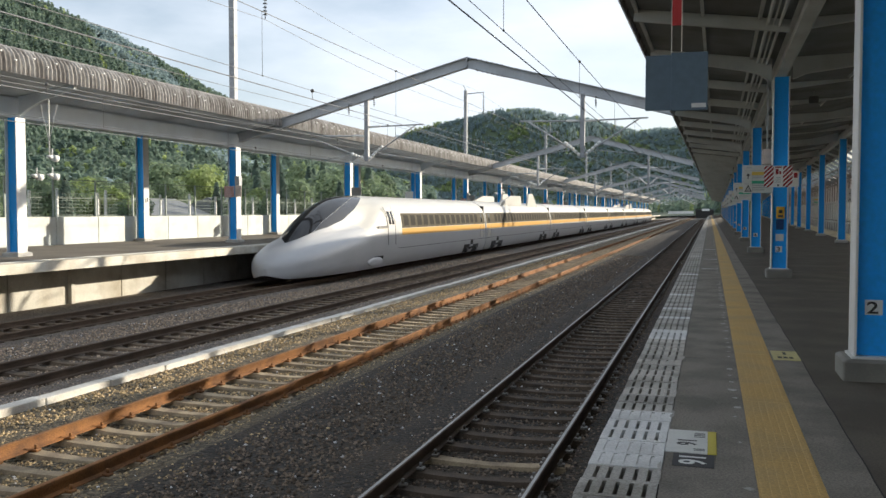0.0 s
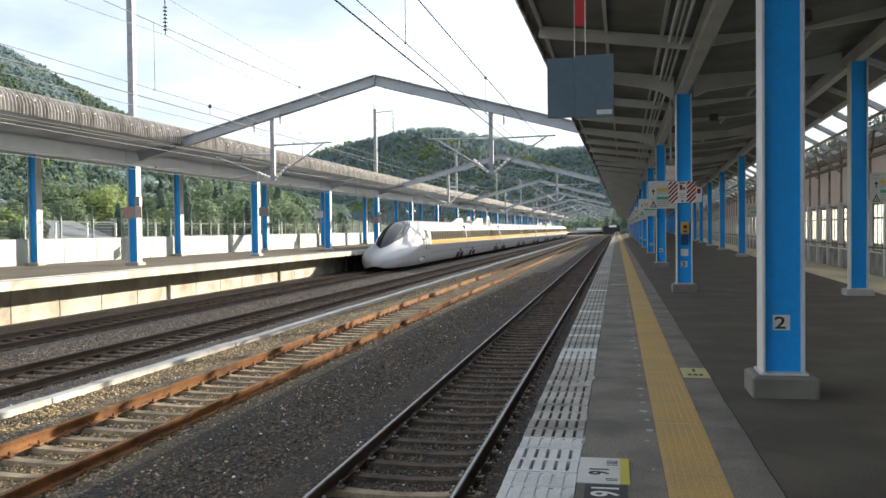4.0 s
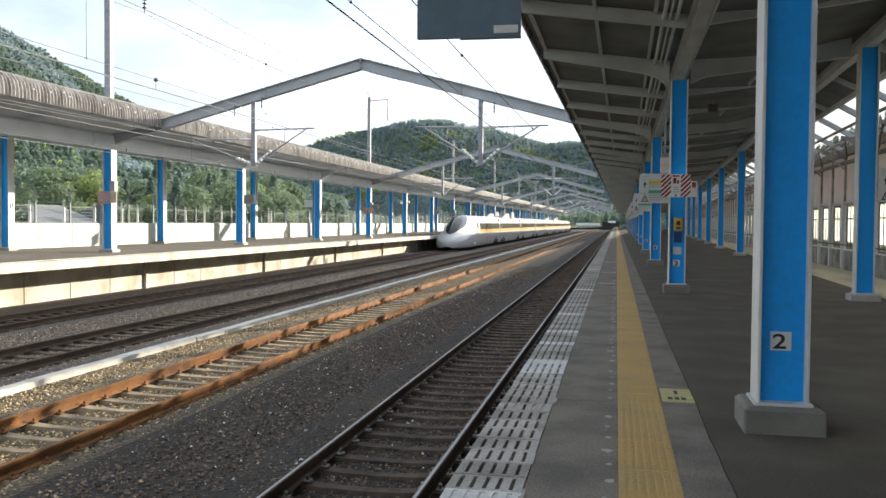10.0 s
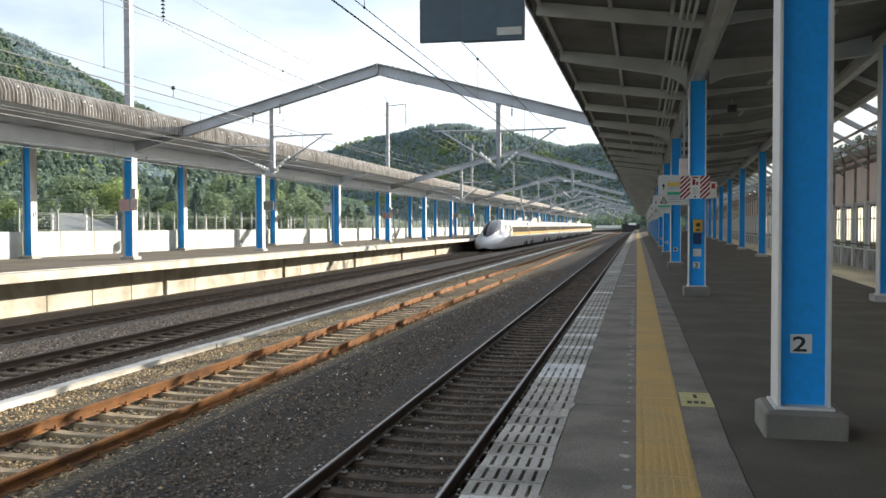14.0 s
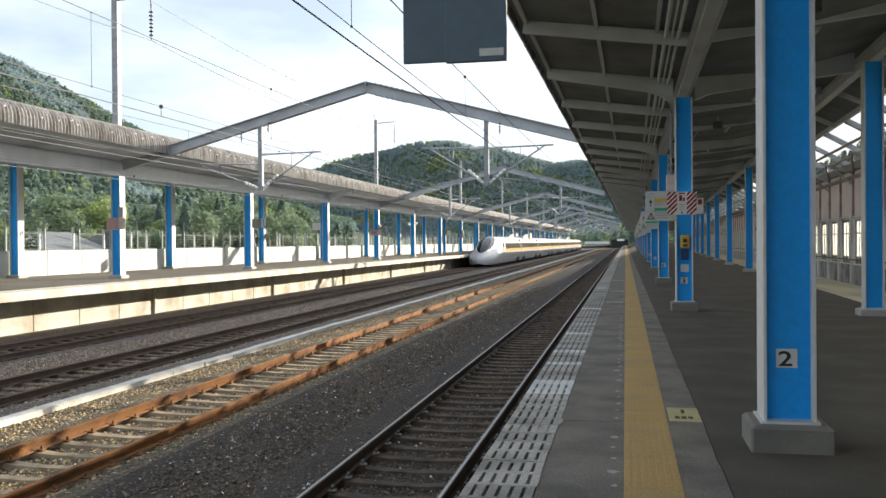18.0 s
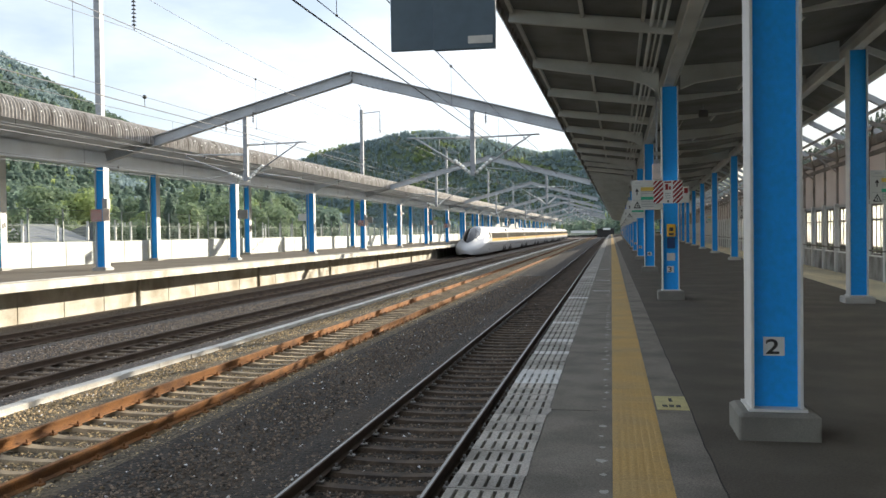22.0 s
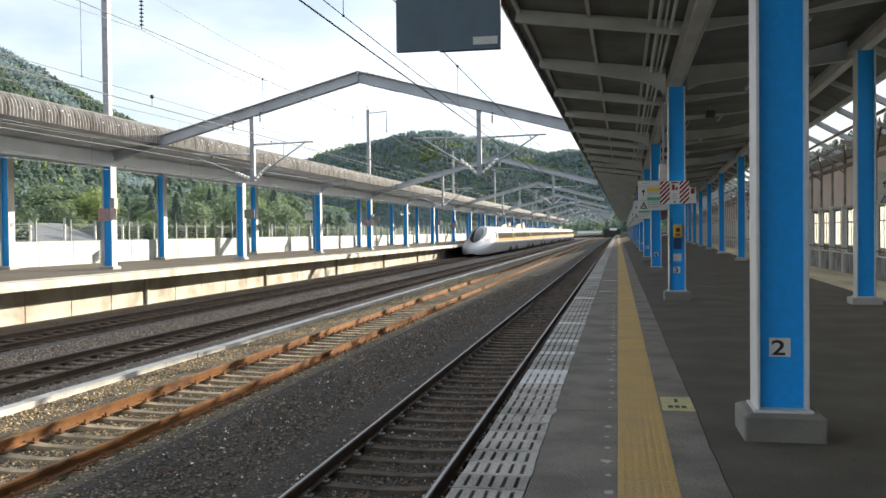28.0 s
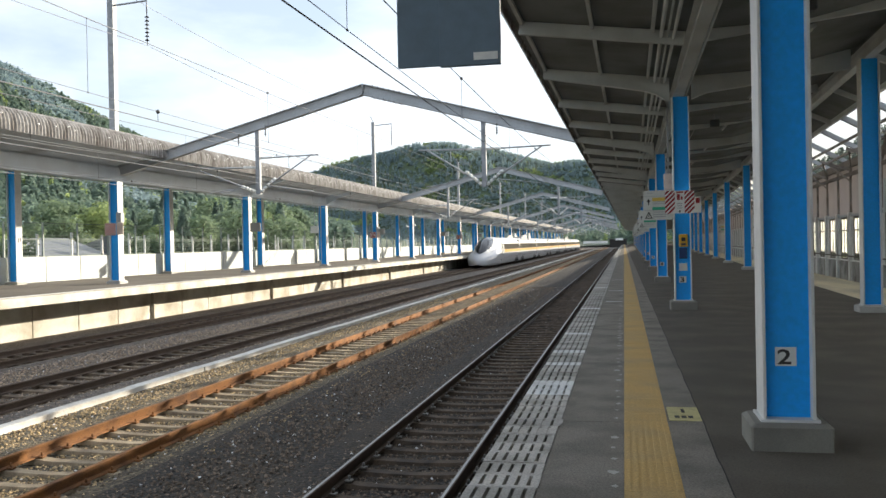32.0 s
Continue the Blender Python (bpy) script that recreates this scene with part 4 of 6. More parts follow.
        part("bar", bar(bmesh.new(), (REAR[0] - 0.04, y, REAR[1] - 0.02), (EAVES[0] + 0.1, y, EAVES[1] + 0.02), 0.16, 0.14), GREY_STEEL, sl)
    # steel bracing between the back columns and the wall, under the glazing
    src = None
    for i in range(3 * 20):
        place = SPLAY_POSE @ pose(0, COL_Y[0] - 0.85 + i * NEAR_BAY / 3, 0)
        if src:
            copy_thing(src, place)
            continue
        src = empty("wall_brace", place)
        tagged(src, "thin weathered steel bracing between the wall and the canopy", "brace", group="braces along the back wall")
        part("strut", bar(bmesh.new(), (8.7, 0, 4.02), (x - 0.03, 0, 3.7), 0.06, 0.08), taupe, src)
        part("knee_strut", bar(bmesh.new(), (9.0, 0, 3.88), (x - 0.03, 0, 3.3), 0.04, 0.05), taupe, src)
        part("diagonal", bar(bmesh.new(), (8.8, 0.1, 3.96), (x - 0.03, NEAR_BAY / 3 - 0.05, 3.7), 0.05, 0.05), brown, src)
    rail = empty("wall_rail")
    lay(rail)
    tagged(rail, "brown steel rail along the top of the back wall", "rail")
    part("rail", new_box(x - 0.09, x - 0.03, BACK_END, FAR_END, 3.5, 3.62), brown, rail)


def far_roof():
    # long corrugated canopy: flat underside, girder, drooping corrugated edge
    bm = bmesh.new()
    prism(bm, [(-15.75, 5.33), (-18.04, 5.0), (-24.6, 5.3), (-24.6, 5.35), (-18.04, 5.06), (-15.75, 5.39)][::-1], BACK_END, FAR_END)
    bmesh.ops.recalc_face_normals(bm, faces=bm.faces)
    # lighter and bluer than the near underside: bounced light put into the colour
    tagged(part("ceiling_far_canopy", bm, material("bounce_lit_underside", (0.6, 0.645, 0.69), 0.8, vary=0.3, scale=0.6)), "underside of the far platform canopy, toned lighter for bounced light", "canopy roof", kind="structure")
    bm = bmesh.new()
    step = 0.173 / 6
    n = int((FAR_END - BACK_END) / step)
    prev = None
    prof = ((-24.6, 5.72, 0, 1), (-16.49, 6.034, 0, 1), (-16.11, 6.0, 0.3, 1), (-15.84, 5.905, 0.7, 0.7), (-15.71, 5.754, 1, 0.3), (-15.65, 5.516, 1, 0.1), (-15.65, 5.236, 1, 0))
    for i in range(n + 1):
        k = 0.055 * math.cos(i * math.pi / 3)
        ring = [bm.verts.new((x + k * a, BACK_END + i * step, z + k * b)) for x, z, a, b in prof]
        if prev:
            for a in range(len(prof) - 1):
                bm.faces.new((prev[a], prev[a + 1], ring[a + 1], ring[a])).smooth = True
        prev = ring
    bmesh.ops.recalc_face_normals(bm, faces=bm.faces)
    tagged(part("roof_far", bm, ROOFING), "weathered brown corrugated roof of the far canopy with a drooping edge", "canopy roof", kind="structure")
    caps = empty("roof_caps")
    tagged(caps, "small white fastening caps along the drooping roof edge", "fastening caps")
    rnd = random.Random(6)
    me = None
    for i in range(200):
        m = pose(-15.6, 7.2 + i * 0.519 + rnd.choice((0, 0, 0.173)), 5.61 + (0.13 if i % 2 else 0.0) + rnd.uniform(-0.03, 0.03))
        if rnd.random() < 0.35:
            continue
        if me is None:
            c = part("cap", rod(bmesh.new(), (-0.03, 0, 0), (0.03, 0, 0), 0.024, 7), WHITE_PAINT, caps)
            c.matrix_basis, me = m, c.data
        else:
            shared("cap", me, caps, m)
    for x, z, h in ((-18.04, 4.67, 0.6), (-22.85, 5.09, 0.26)):
        g = empty("canopy_girder")
        tagged(g, "grey steel girder of the far canopy", "girder")
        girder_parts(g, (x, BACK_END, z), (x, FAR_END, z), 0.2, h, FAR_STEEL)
    src = None
    # where a portal stands, its beam takes the place of the cantilever
    for y in [y for y in FAR_COL_Y if min(abs(y - q) for q in PORTAL_Y) > 1]:
        if src:
            copy_thing(src, pose(0, y, 0))
            continue
        src = empty("canopy_rafter", pose(0, y, 0))
        tagged(src, "grey cantilever rafter of the far canopy", "rafter", group="rafters of the far canopy")
        bm = bmesh.new()
        prism(bm, [(-17.83, 4.4), (-17.5, 4.62), (-17.0, 4.84), (-15.8, 5.16), (-15.8, 5.31), (-17.83, 5.0)], -0.06, 0.06)
        bmesh.ops.recalc_face_normals(bm, faces=bm.faces)
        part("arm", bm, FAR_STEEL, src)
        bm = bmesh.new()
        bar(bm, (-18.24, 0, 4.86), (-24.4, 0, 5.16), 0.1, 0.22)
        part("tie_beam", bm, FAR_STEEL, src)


def barrier():
    """White wall and mesh fence at the back of the far platform."""
    b = empty("platform_barrier", pose(-23.3, 0, FAR_Z))
    tagged(b, "white painted panel barrier along the back of the far platform", "barrier")
    step = 2.62
    y = -26.4
    me = None
    for i in range(130):
        yy = y + i * step
        if me is None:
            p = part("panel", new_box(-0.05, 0.05, 0.022, step - 0.022, 0.02, 1.17, 0.008), material("weathered_white_barrier", (0.62, 0.65, 0.63), 0.7, vary=0.3, scale=1.3, tint=(0.5, 0.5, 0.46), spread=0.06), b)
            p.matrix_basis = pose(0, yy, 0)
            me = p.data
            post = part("post", new_box(-0.13, -0.06, -0.03, 0.03, 0, 2.75), FENCE_STEEL, b)
            post.matrix_basis = pose(0, yy, 0)
            pm = post.data
        else:
            shared("panel", me, b, pose(0, yy, 0))
            shared("post", pm, b, pose(0, yy, 0))
    f = empty("mesh_fence", pose(-23.46, 0, FAR_Z))
    tagged(f, "dark mesh fence above the white barrier", "fence")
    wire_green = material("weathered_mesh_wire", (0.15, 0.185, 0.16), 0.7, vary=0.2, bump=0.0)
    for z in (1.2, 1.95, 2.72):
        bm = new_box(-0.015, 0.015, -26, FAR_END, z - 0.015, z + 0.015)
        part("rail", bm, wire_green, f)
    bm = bmesh.new()
    for i in range(1650):
        yy = -26 + i * 0.2
        vs = [bm.verts.new((0, yy + dy, zz)) for dy, zz in ((0, 1.15), (0.009, 1.15), (0.009, 2.72), (0, 2.72))]
        bm.faces.new(vs)
    for k in range(10):
        zz = 1.25 + k * 0.15
        bm.faces.new([bm.verts.new((0.004, yy, z2)) for yy, z2 in ((-26, zz), (FAR_END, zz), (FAR_END, zz + 0.012), (-26, zz + 0.012))])
    m = part("mesh", bm, wire_green, f)
    m["kind"] = "stuff"


# ---- overhead line ----
def portal(y):
    p = empty("catenary_portal", pose(0, y, 0))
    tagged(p, "grey steel portal beam spanning the tracks between both canopies", "portal", group="portals over the tracks")
    def slab(a, b, w, h):
        m = bmesh.new()
        h_beam(m, (a[0], 0, a[1]), (b[0], 0, b[1]), w, h, 0.025, 0.05)
        return m
    part("beam", slab((-17.8, 4.79), (-7.2, 7.62), 0.3, 0.42), GREY_STEEL, p)
    part("beam", slab((-7.2, 7.62), (1.1, 5.4), 0.3, 0.42), GREY_STEEL, p)
    bm = bmesh.new()
    prism(bm, [(-7.254, 7.823), (-7.2, 7.64), (-7.146, 7.823), (-7.2, 7.838)], -0.15, 0.15)
    bmesh.ops.recalc_face_normals(bm, faces=bm.faces)
    part("apex_joint", bm, GREY_STEEL, p)
    # bolted splice plates on the flanges beside the apex
    for dz in (0.212, -0.212):
        a, b = Vector((-6.9, 0, 7.54 + dz)), Vector((-5.6, 0, 7.19 + dz))
        sp = part("splice_plate", bar(bmesh.new(), a, b, 0.34, 0.022), GREY_STEEL, p, "bolted splice plate")
        for k in range(6 if y < 60 else 0):
            q = a.lerp(b, (k + 0.5) / 6)
            for e in (-0.12, 0.12):
                part("bolt", rod(bmesh.new(), q + Vector((0, e, -0.035)), q + Vector((0, e, 0.035)), 0.025, 6), DARK_STEEL, sp)
    # small insulators hanging under the beam
    for x in (-12.35, -11.2, -1.9):
        z = 7.62 - abs(x + 7.2) * 2.24 / 8.4 - 0.22
        bm = rod(bmesh.new(), (x, -0.3, z), (x, -0.3, z - 0.42), 0.012, 6)
        for k in range(3):
            rod(bm, (x, -0.3, z - 0.12 - 0.09 * k), (x, -0.3, z - 0.17 - 0.09 * k), 0.05, 8, 0.025)
        bar(bm, (x, 0, z + 0.01), (x, -0.32, z + 0.01), 0.05, 0.03)
        part("hanging_insulator", bm, DARK_STEEL, p, "small dark hanging insulator")
    for x, away in ((-11.65, (1, -1)), (-2.45, (1, -1))):
        z = 7.62 - abs(x + 7.2) * 2.24 / 8.4
        post = part("drop_post", new_box(x - 0.085, x + 0.085, -0.1, 0.1, 3.65, z - 0.2), GALV, p, "galvanised hanging post")
        for s in away:
            # hinged cantilever bracket on each side of the post
            low = s < 0 and x < -10
            hz = 4.72 if low else 5.1
            bm = bmesh.new()
            tip = x + s * 2.55
            rod(bm, (x + s * 0.08, 0, hz), (tip, 0, hz + 0.05), 0.032)
            if low:
                rod(bm, (x + s * 0.7, 0, 3.98), (tip, 0, 4.68), 0.026)
            else:
                rod(bm, (x + s * 0.45, 0, 4.0), (tip - s * 0.35, 0, 5.12), 0.032)
                rod(bm, (x + s * 1.3, 0, 5.1), (x + s * 1.3, 0, 4.62), 0.015)
            rod(bm, (x + s * 0.5, 0, 3.95), (x + s * 2.3, 0, 3.72), 0.016)
            part("bracket_tube", bm, GREY_STEEL, post)
            bm = bmesh.new()
            ends = ((x + s * 0.1, 3.74), (x + s * 0.75, 4.0 if low else 4.3))
            for k in range(5):
                a, b = k / 5, (k + 0.8) / 5
                rod(bm, (ends[0][0] + (ends[1][0] - ends[0][0]) * a, 0, ends[0][1] + (ends[1][1] - ends[0][1]) * a), (ends[0][0] + (ends[1][0] - ends[0][0]) * b, 0, ends[0][1] + (ends[1][1] - ends[0][1]) * b), 0.07, 10, 0.055)
            part("insulator", bm, WHITE_PAINT, post, "white ribbed insulator")
            part("insulator", rod(bmesh.new(), (x + s * 0.1, 0, hz), (x + s * 0.65, 0, hz + 0.02), 0.05, 10), WHITE_PAINT, post, "white insulator")
    m = empty("line_mast", pose(-18.04, y, 5.6))
    tagged(m, "tall grey mast standing up through the far canopy roof", "mast", group="masts on the far canopy")
    part("pole", new_box(-0.13, 0.13, -0.14, 0.14, -0.4, 6.4), GALV, m)
    bm = bmesh.new()
    rod(bm, (0, 0, 6.1), (1.6, 0, 6.2), 0.04)
    rod(bm, (1.6, 0, 6.25), (1.6, 0, 5.7), 0.03)
    rod(bm, (0, 0, 6.45), (-0.25, 0, 6.9), 0.03)
    part("arm", bm, GALV, m)
    bm = bmesh.new()
    rod(bm, (1.6, 0, 5.72), (1.6, 0, 4.36), 0.02, 6)
    for k in range(7):
        rod(bm, (1.6, 0, 4.55 + k * 0.16), (1.6, 0, 4.6 + k * 0.16), 0.1, 10, 0.05)
    part("insulator_chain", bm, DARK_STEEL, m, "dark ribbed insulator chain")


WIRE = material("wire_metal", (0.165, 0.175, 0.19), 0.6, vary=0.2, bump=0.0)


def wire_z(y, z, sag):
    k = (y - PORTAL_Y[0]) / (3 * BAY)
    u = k - math.floor(k)
    return z - sag * 4 * u * (1 - u)


def wire(name, label, x, z, sag, r, group):
    """One wire with sag between the portals, drawn as one tube."""
    bm = bmesh.new()
    prev = None
    n = (len(PORTAL_Y) - 1) * 8
    for i in range(n + 1):
        y = PORTAL_Y[0] + i * 3 * BAY / 8
        zz = wire_z(y, z, sag)
        ring = [bm.verts.new((x + r * math.cos(a), y, zz + r * math.sin(a))) for a in (0.4 + 1.2566 * k for k in range(5))]
        if prev:
            for k in range(5):
                bm.faces.new((prev[k], prev[(k + 1) % 5], ring[(k + 1) % 5], ring[k]))
        prev = ring
    bmesh.ops.recalc_face_normals(bm, faces=bm.faces)
    tagged(part(name, bm, WIRE), label, "wire", group=group)


def overhead():
    for y in PORTAL_Y:
        portal(y)
    for c, high, sag, low, first in zip(TRACKS, (4.6, 4.88, 4.8, 4.7), (0.22, 0.06, 0.2, 0.15), (3.54, 3.6, 3.64, 3.64), (1.19, 3.9, 2.0, 4.6)):
        wire("messenger_wire", "messenger wire hung above the tracks", c, high, sag, 0.0075, "overhead line")
        wire("contact_wire", "dark contact wire above the tracks", c, low, 0.0, 0.0085, "overhead line")
        wire("auxiliary_wire", "thin auxiliary wire above the tracks", c, low + 0.2, 0.04, 0.005, "overhead line")
        for i in range(-2, 30):
            y = first + i * 6.55
            d = empty("dropper", pose(c, y, low))
            tagged(d, "thin dropper with small clamps between the wires", "dropper", group="droppers of the overhead line")
            top, aux = wire_z(y, high, sag) - low, wire_z(y, low + 0.2, 0.04) - low
            part("rod", rod(bmesh.new(), (0, 0, aux), (0, 0, top), 0.004, 5), WIRE, d)
            for z, r in ((top, 0.03 if i % 2 else 0.012), (aux, 0.016)):
                bm = bmesh.new()
                bmesh.ops.create_icosphere(bm, subdivisions=1, radius=r)
                bmesh.ops.translate(bm, verts=bm.verts, vec=(0, 0, z))
                part("clamp", bm, DARK_STEEL, d, "round dark clamp")
        for i in range(-1, 15 if c else -1):
            y = first + 1.93 + i * 13.1
            d = empty("wire_hanger", pose(c, y, low))
            tagged(d, "short hanger with a dark knob between two wires", "hanger", group="hangers of the overhead line")
            aux = wire_z(y, low + 0.2, 0.04) - low
            part("rod", rod(bmesh.new(), (0, 0, 0), (0, 0, aux), 0.006, 5), WIRE, d)
            bm = bmesh.new()
            bmesh.ops.create_icosphere(bm, subdivisions=2, radius=0.036)
            bmesh.ops.translate(bm, verts=bm.verts, vec=(0, 0, aux))
            part("knob", bm, DARK_STEEL, d, "round dark knob")
    wire("feeder_wire", "thin feeder wire on the mast arms", -16.44, 9.95, 0.5, 0.012, "feeder wires")
    wire("feeder_wire", "thin earth wire on the mast tops", -17.3, 12.1, 0.5, 0.011, "feeder wires")


# ---- train ----
CAR = 25.0
NOSE = 27.35
SIDE = [(1.45, 0.22), (1.6, 0.45), (1.67, 0.8), (1.69, 1.3), (1.685, 1.7), (1.67, 2.03), (1.625, 2.4), (1.555, 2.64), (1.44, 2.89), (1.25, 3.12), (0.98, 3.29), (0.6, 3.41), (0.25, 3.465), (0.0, 3.475)]


def side_x(z):
    return float(np.interp(z, [p[1] for p in SIDE], [p[0] for p in SIDE]))


def strip(y0, y1, z0, z1, s, proud, n=4):
    """A thin curved sheet that follows the carriage side."""
    bm = bmesh.new()
    front, back = [], []
    for k in range(n + 1):
        z = z0 + (z1 - z0) * k / n
        front.append([(s * (side_x(z) + proud), y, z) for y in (y0, y1)])
        back.append([(s * (side_x(z) + proud - 0.02), y, z) for y in (y0, y1)])
    sheet = [[bm.verts.new(p) for p in row] for row in front]
    for p, q in zip(sheet, sheet[1:]):
        bm.faces.new((p[0], p[1], q[1], q[0])).smooth = True
    for e in (0, 1):
        bm.faces.new([bm.verts.new(r[e]) for r in front] + [bm.verts.new(r[e]) for r in back[::-1]])
    for e in (0, -1):
        bm.faces.new([bm.verts.new(p) for p in front[e] + back[e][::-1]])
    for f in bm.faces:
        f.normal_update()
    for f in list(bm.faces)[:n]:
        if f.normal.x * s < 0:
            f.normal_flip()
    return bm


def ease(v, a, b):
    u = min(1.0, max(0.0, (v - a) / (b - a)))
    return u * u * (3 - 2 * u)


def glide(v, xs, ys):
    """A smooth curve through the points (xs, ys)."""
    xs, ys = np.array(xs, float), np.array(ys, float)
    v = min(max(v, xs[0]), xs[-1])
    i = min(max(int(np.searchsorted(xs, v)) - 1, 0), len(xs) - 2)
    slope = np.diff(ys) / np.diff(xs)
    def tangent(k):
        if k == 0 or k == len(xs) - 1:
            return slope[0] if k == 0 else slope[-1]
        a, b = slope[k - 1], slope[k]
        return 0.0 if a * b <= 0 else 2 * a * b / (a + b)
    h = xs[i + 1] - xs[i]
    u = (v - xs[i]) / h
    m0, m1 = tangent(i) * h, tangent(i + 1) * h
    return float((2 * u ** 3 - 3 * u * u + 1) * ys[i] + (u ** 3 - 2 * u * u + u) * m0 + (3 * u * u - 2 * u ** 3) * ys[i + 1] + (u ** 3 - u * u) * m1)


def canopy_width(y):
    return glide(y, (1.3, 1.8, 2.5, 3.8, 5.4, 7.6, 10.2), (0.2, 0.5, 0.8, 1.06, 1.24, 1.4, 1.55))


def nose_section(y, n=44):
    """Half section of the long duck-bill nose at y metres behind its tip."""
    w = 1.69 * max(0.003, 1 - (1 - min(y / 5.4, 1)) ** 2.6) ** 0.5
    low = 0.2 + 0.14 * max(0.0, 1 - y / 0.6) ** 2.2
    top = glide(y, (0, 0.08, 0.3, 0.8, 1.6, 2.6, 4.0, 5.5, 7.0, 8.5, 10.2), (0.6, 0.79, 0.97, 1.18, 1.42, 1.66, 1.93, 2.2, 2.55, 3.0, 3.35))
    belly = low + (top - low) * glide(y, (0, 1, 4, 10.2), (0.45, 0.42, 0.45, 0.5))
    cw = canopy_width(y)
    ch = glide(y, (1.3, 1.9, 2.7, 3.7, 4.7, 5.7, 6.9, 8.4, 10.2), (1.1, 1.58, 2.1, 2.62, 3.0, 3.26, 3.4, 3.46, 3.475))
    soft = 0.03 * ease(y, 1.2, 2.8)
    out = []
    for k in range(n):
        u = k / (n - 1)
        if u < 0.25:
            v = u / 0.25
            x, z = w * (1 - 0.12 * (1 - v) ** 3), low + (belly - low) * v
        else:
            a = (u - 0.25) / 0.75 * math.pi / 2
            x, z = w * max(0.0, math.cos(a)) ** 0.78, belly + (top - belly) * math.sin(a) ** 0.85
        if k == n - 1:
            x = 0.0
        r = x / cw
        c = ch - (ch - 1.1) * (1 - math.sqrt(max(0.0, 1 - r * r))) if r < 0.98 else ch - (ch - 1.1) * 0.8 - 4 * (x - 0.98 * cw)
        d = c - z
        if y > 1.2:
            z += (0.5 * (d + math.sqrt(d * d + soft))) * ease(u, 0.27, 0.42)
        out.append((x, z))
    k = ease(y, 6.4, 10.2)
    return [(a[0] * (1 - k) + b[0] * k, a[1] * (1 - k) + b[1] * k) for a, b in zip(out, side_section(n))]


def side_section(n=26):
    zs = [p for p in SIDE]
    d = [0.0]
    for p, q in zip(zs, zs[1:]):
        d.append(d[-1] + math.hypot(q[0] - p[0], q[1] - p[1]))
    return [(float(np.interp(u * d[-1], d, [p[0] for p in zs])), float(np.interp(u * d[-1], d, [p[1] for p in zs]))) for u in (k / (n - 1) for k in range(n))]


def nose_mesh():
    bm = bmesh.new()
    ys = [0.0, 0.012, 0.03, 0.055, 0.08, 0.11, 0.15, 0.24, 0.35, 0.5, 0.65, 0.8] + [0.95 + 0.15 * i for i in range(62)]
    ys = [y for y in ys if y < 10.15] + [10.2]
    rows = []
    for y in ys:
        half = nose_section(y)
        rows.append([bm.verts.new((x, y, z)) for x, z in half] + [bm.verts.new((-x, y, z)) for x, z in half[-2::-1]])
    for p, q in zip(rows, rows[1:]):
        for i in range(len(p) - 1):
            f = bm.faces.new((p[i], p[i + 1], q[i + 1], q[i]))
            f.smooth = True
            c = f.calc_center_median()
            f.material_index = 1 if c.z > 1.9 + max(0.0, 6.5 - c.y) * 0.5 else 0
    bm.faces.new(rows[0])
    bmesh.ops.recalc_face_normals(bm, faces=[f for f in bm.faces])
    return bm


def nose_patch(y0, y1, inner, outer, s, rows=40, cols=14, lift=0.014):
    """A smooth sheet of glass on the cab: from inner to outer share of the canopy's width."""
    bm = bmesh.new()
    grid = []
    for j in range(rows + 1):
        y = y0 + (y1 - y0) * j / rows
        sec = nose_section(y, 200)[50:][::-1]
        xs, zs = [p[0] for p in sec], [p[1] for p in sec]
        cw = canopy_width(y)
        a, b = inner(y) * cw, outer(y) * cw
        line = []
        for i in range(cols + 1):
            x = a + (b - a) * i / cols
            z = float(np.interp(x, xs, zs))
            dz = (float(np.interp(x + 0.01, xs, zs)) - z) / 0.01
            n = Vector((-dz, -0.4, 1.0)).normalized()
            line.append(bm.verts.new((s * (x + n.x * lift), y + n.y * lift, z + n.z * lift)))
        grid.append(line)
    for p, q in zip(grid, grid[1:]):
        for i in range(cols):
            bm.faces.new((p[i], p[i + 1], q[i + 1], q[i])).smooth = True
    bmesh.ops.recalc_face_normals(bm, faces=bm.faces)
    return bm


def bogie(parent, y):
    for s in (-1, 1):
        # black sheets on the skirt stand in for two shaded wheel openings
        for a, b, z in ((-1.75, -0.45, 0.74), (0.4, 1.7, 0.7)):
            gap = part("bogie_opening", strip(y + a, y + b, 0.24, z, s, 0.006, 3), UNDERFRAME, parent, "black sheet on the skirt standing in for a shaded bogie opening")
            part("axle_box", rod(bmesh.new(), (s * 1.6, y + (a + b) / 2, 0.43), (s * 1.7, y + (a + b) / 2, 0.43), 0.13, 10), DARK_STEEL, gap)
        part("yaw_damper", bar(bmesh.new(), (s * 1.72, y - 0.75, 0.5), (s * 1.72, y + 0.75, 0.6), 0.06, 0.1), UNDERFRAME, parent, "black damper rod")
        part("dark_skirt_patch", strip(y - 0.32, y + 0.28, 0.72, 1.0, s, 0.006, 2), UNDERFRAME, parent)
        bm = bmesh.new()
        for dy in (-1.25, 1.25):
            rod(bm, (s * 0.7, y + dy, 0.43), (s * 0.84, y + dy, 0.43), 0.42, 18)
        box(bm, s * 1.3 - 0.08, s * 1.3 + 0.08, y - 1.6, y + 1.6, 0.4, 0.62, 0.03)
        part("bogie", bm, UNDERFRAME, parent)


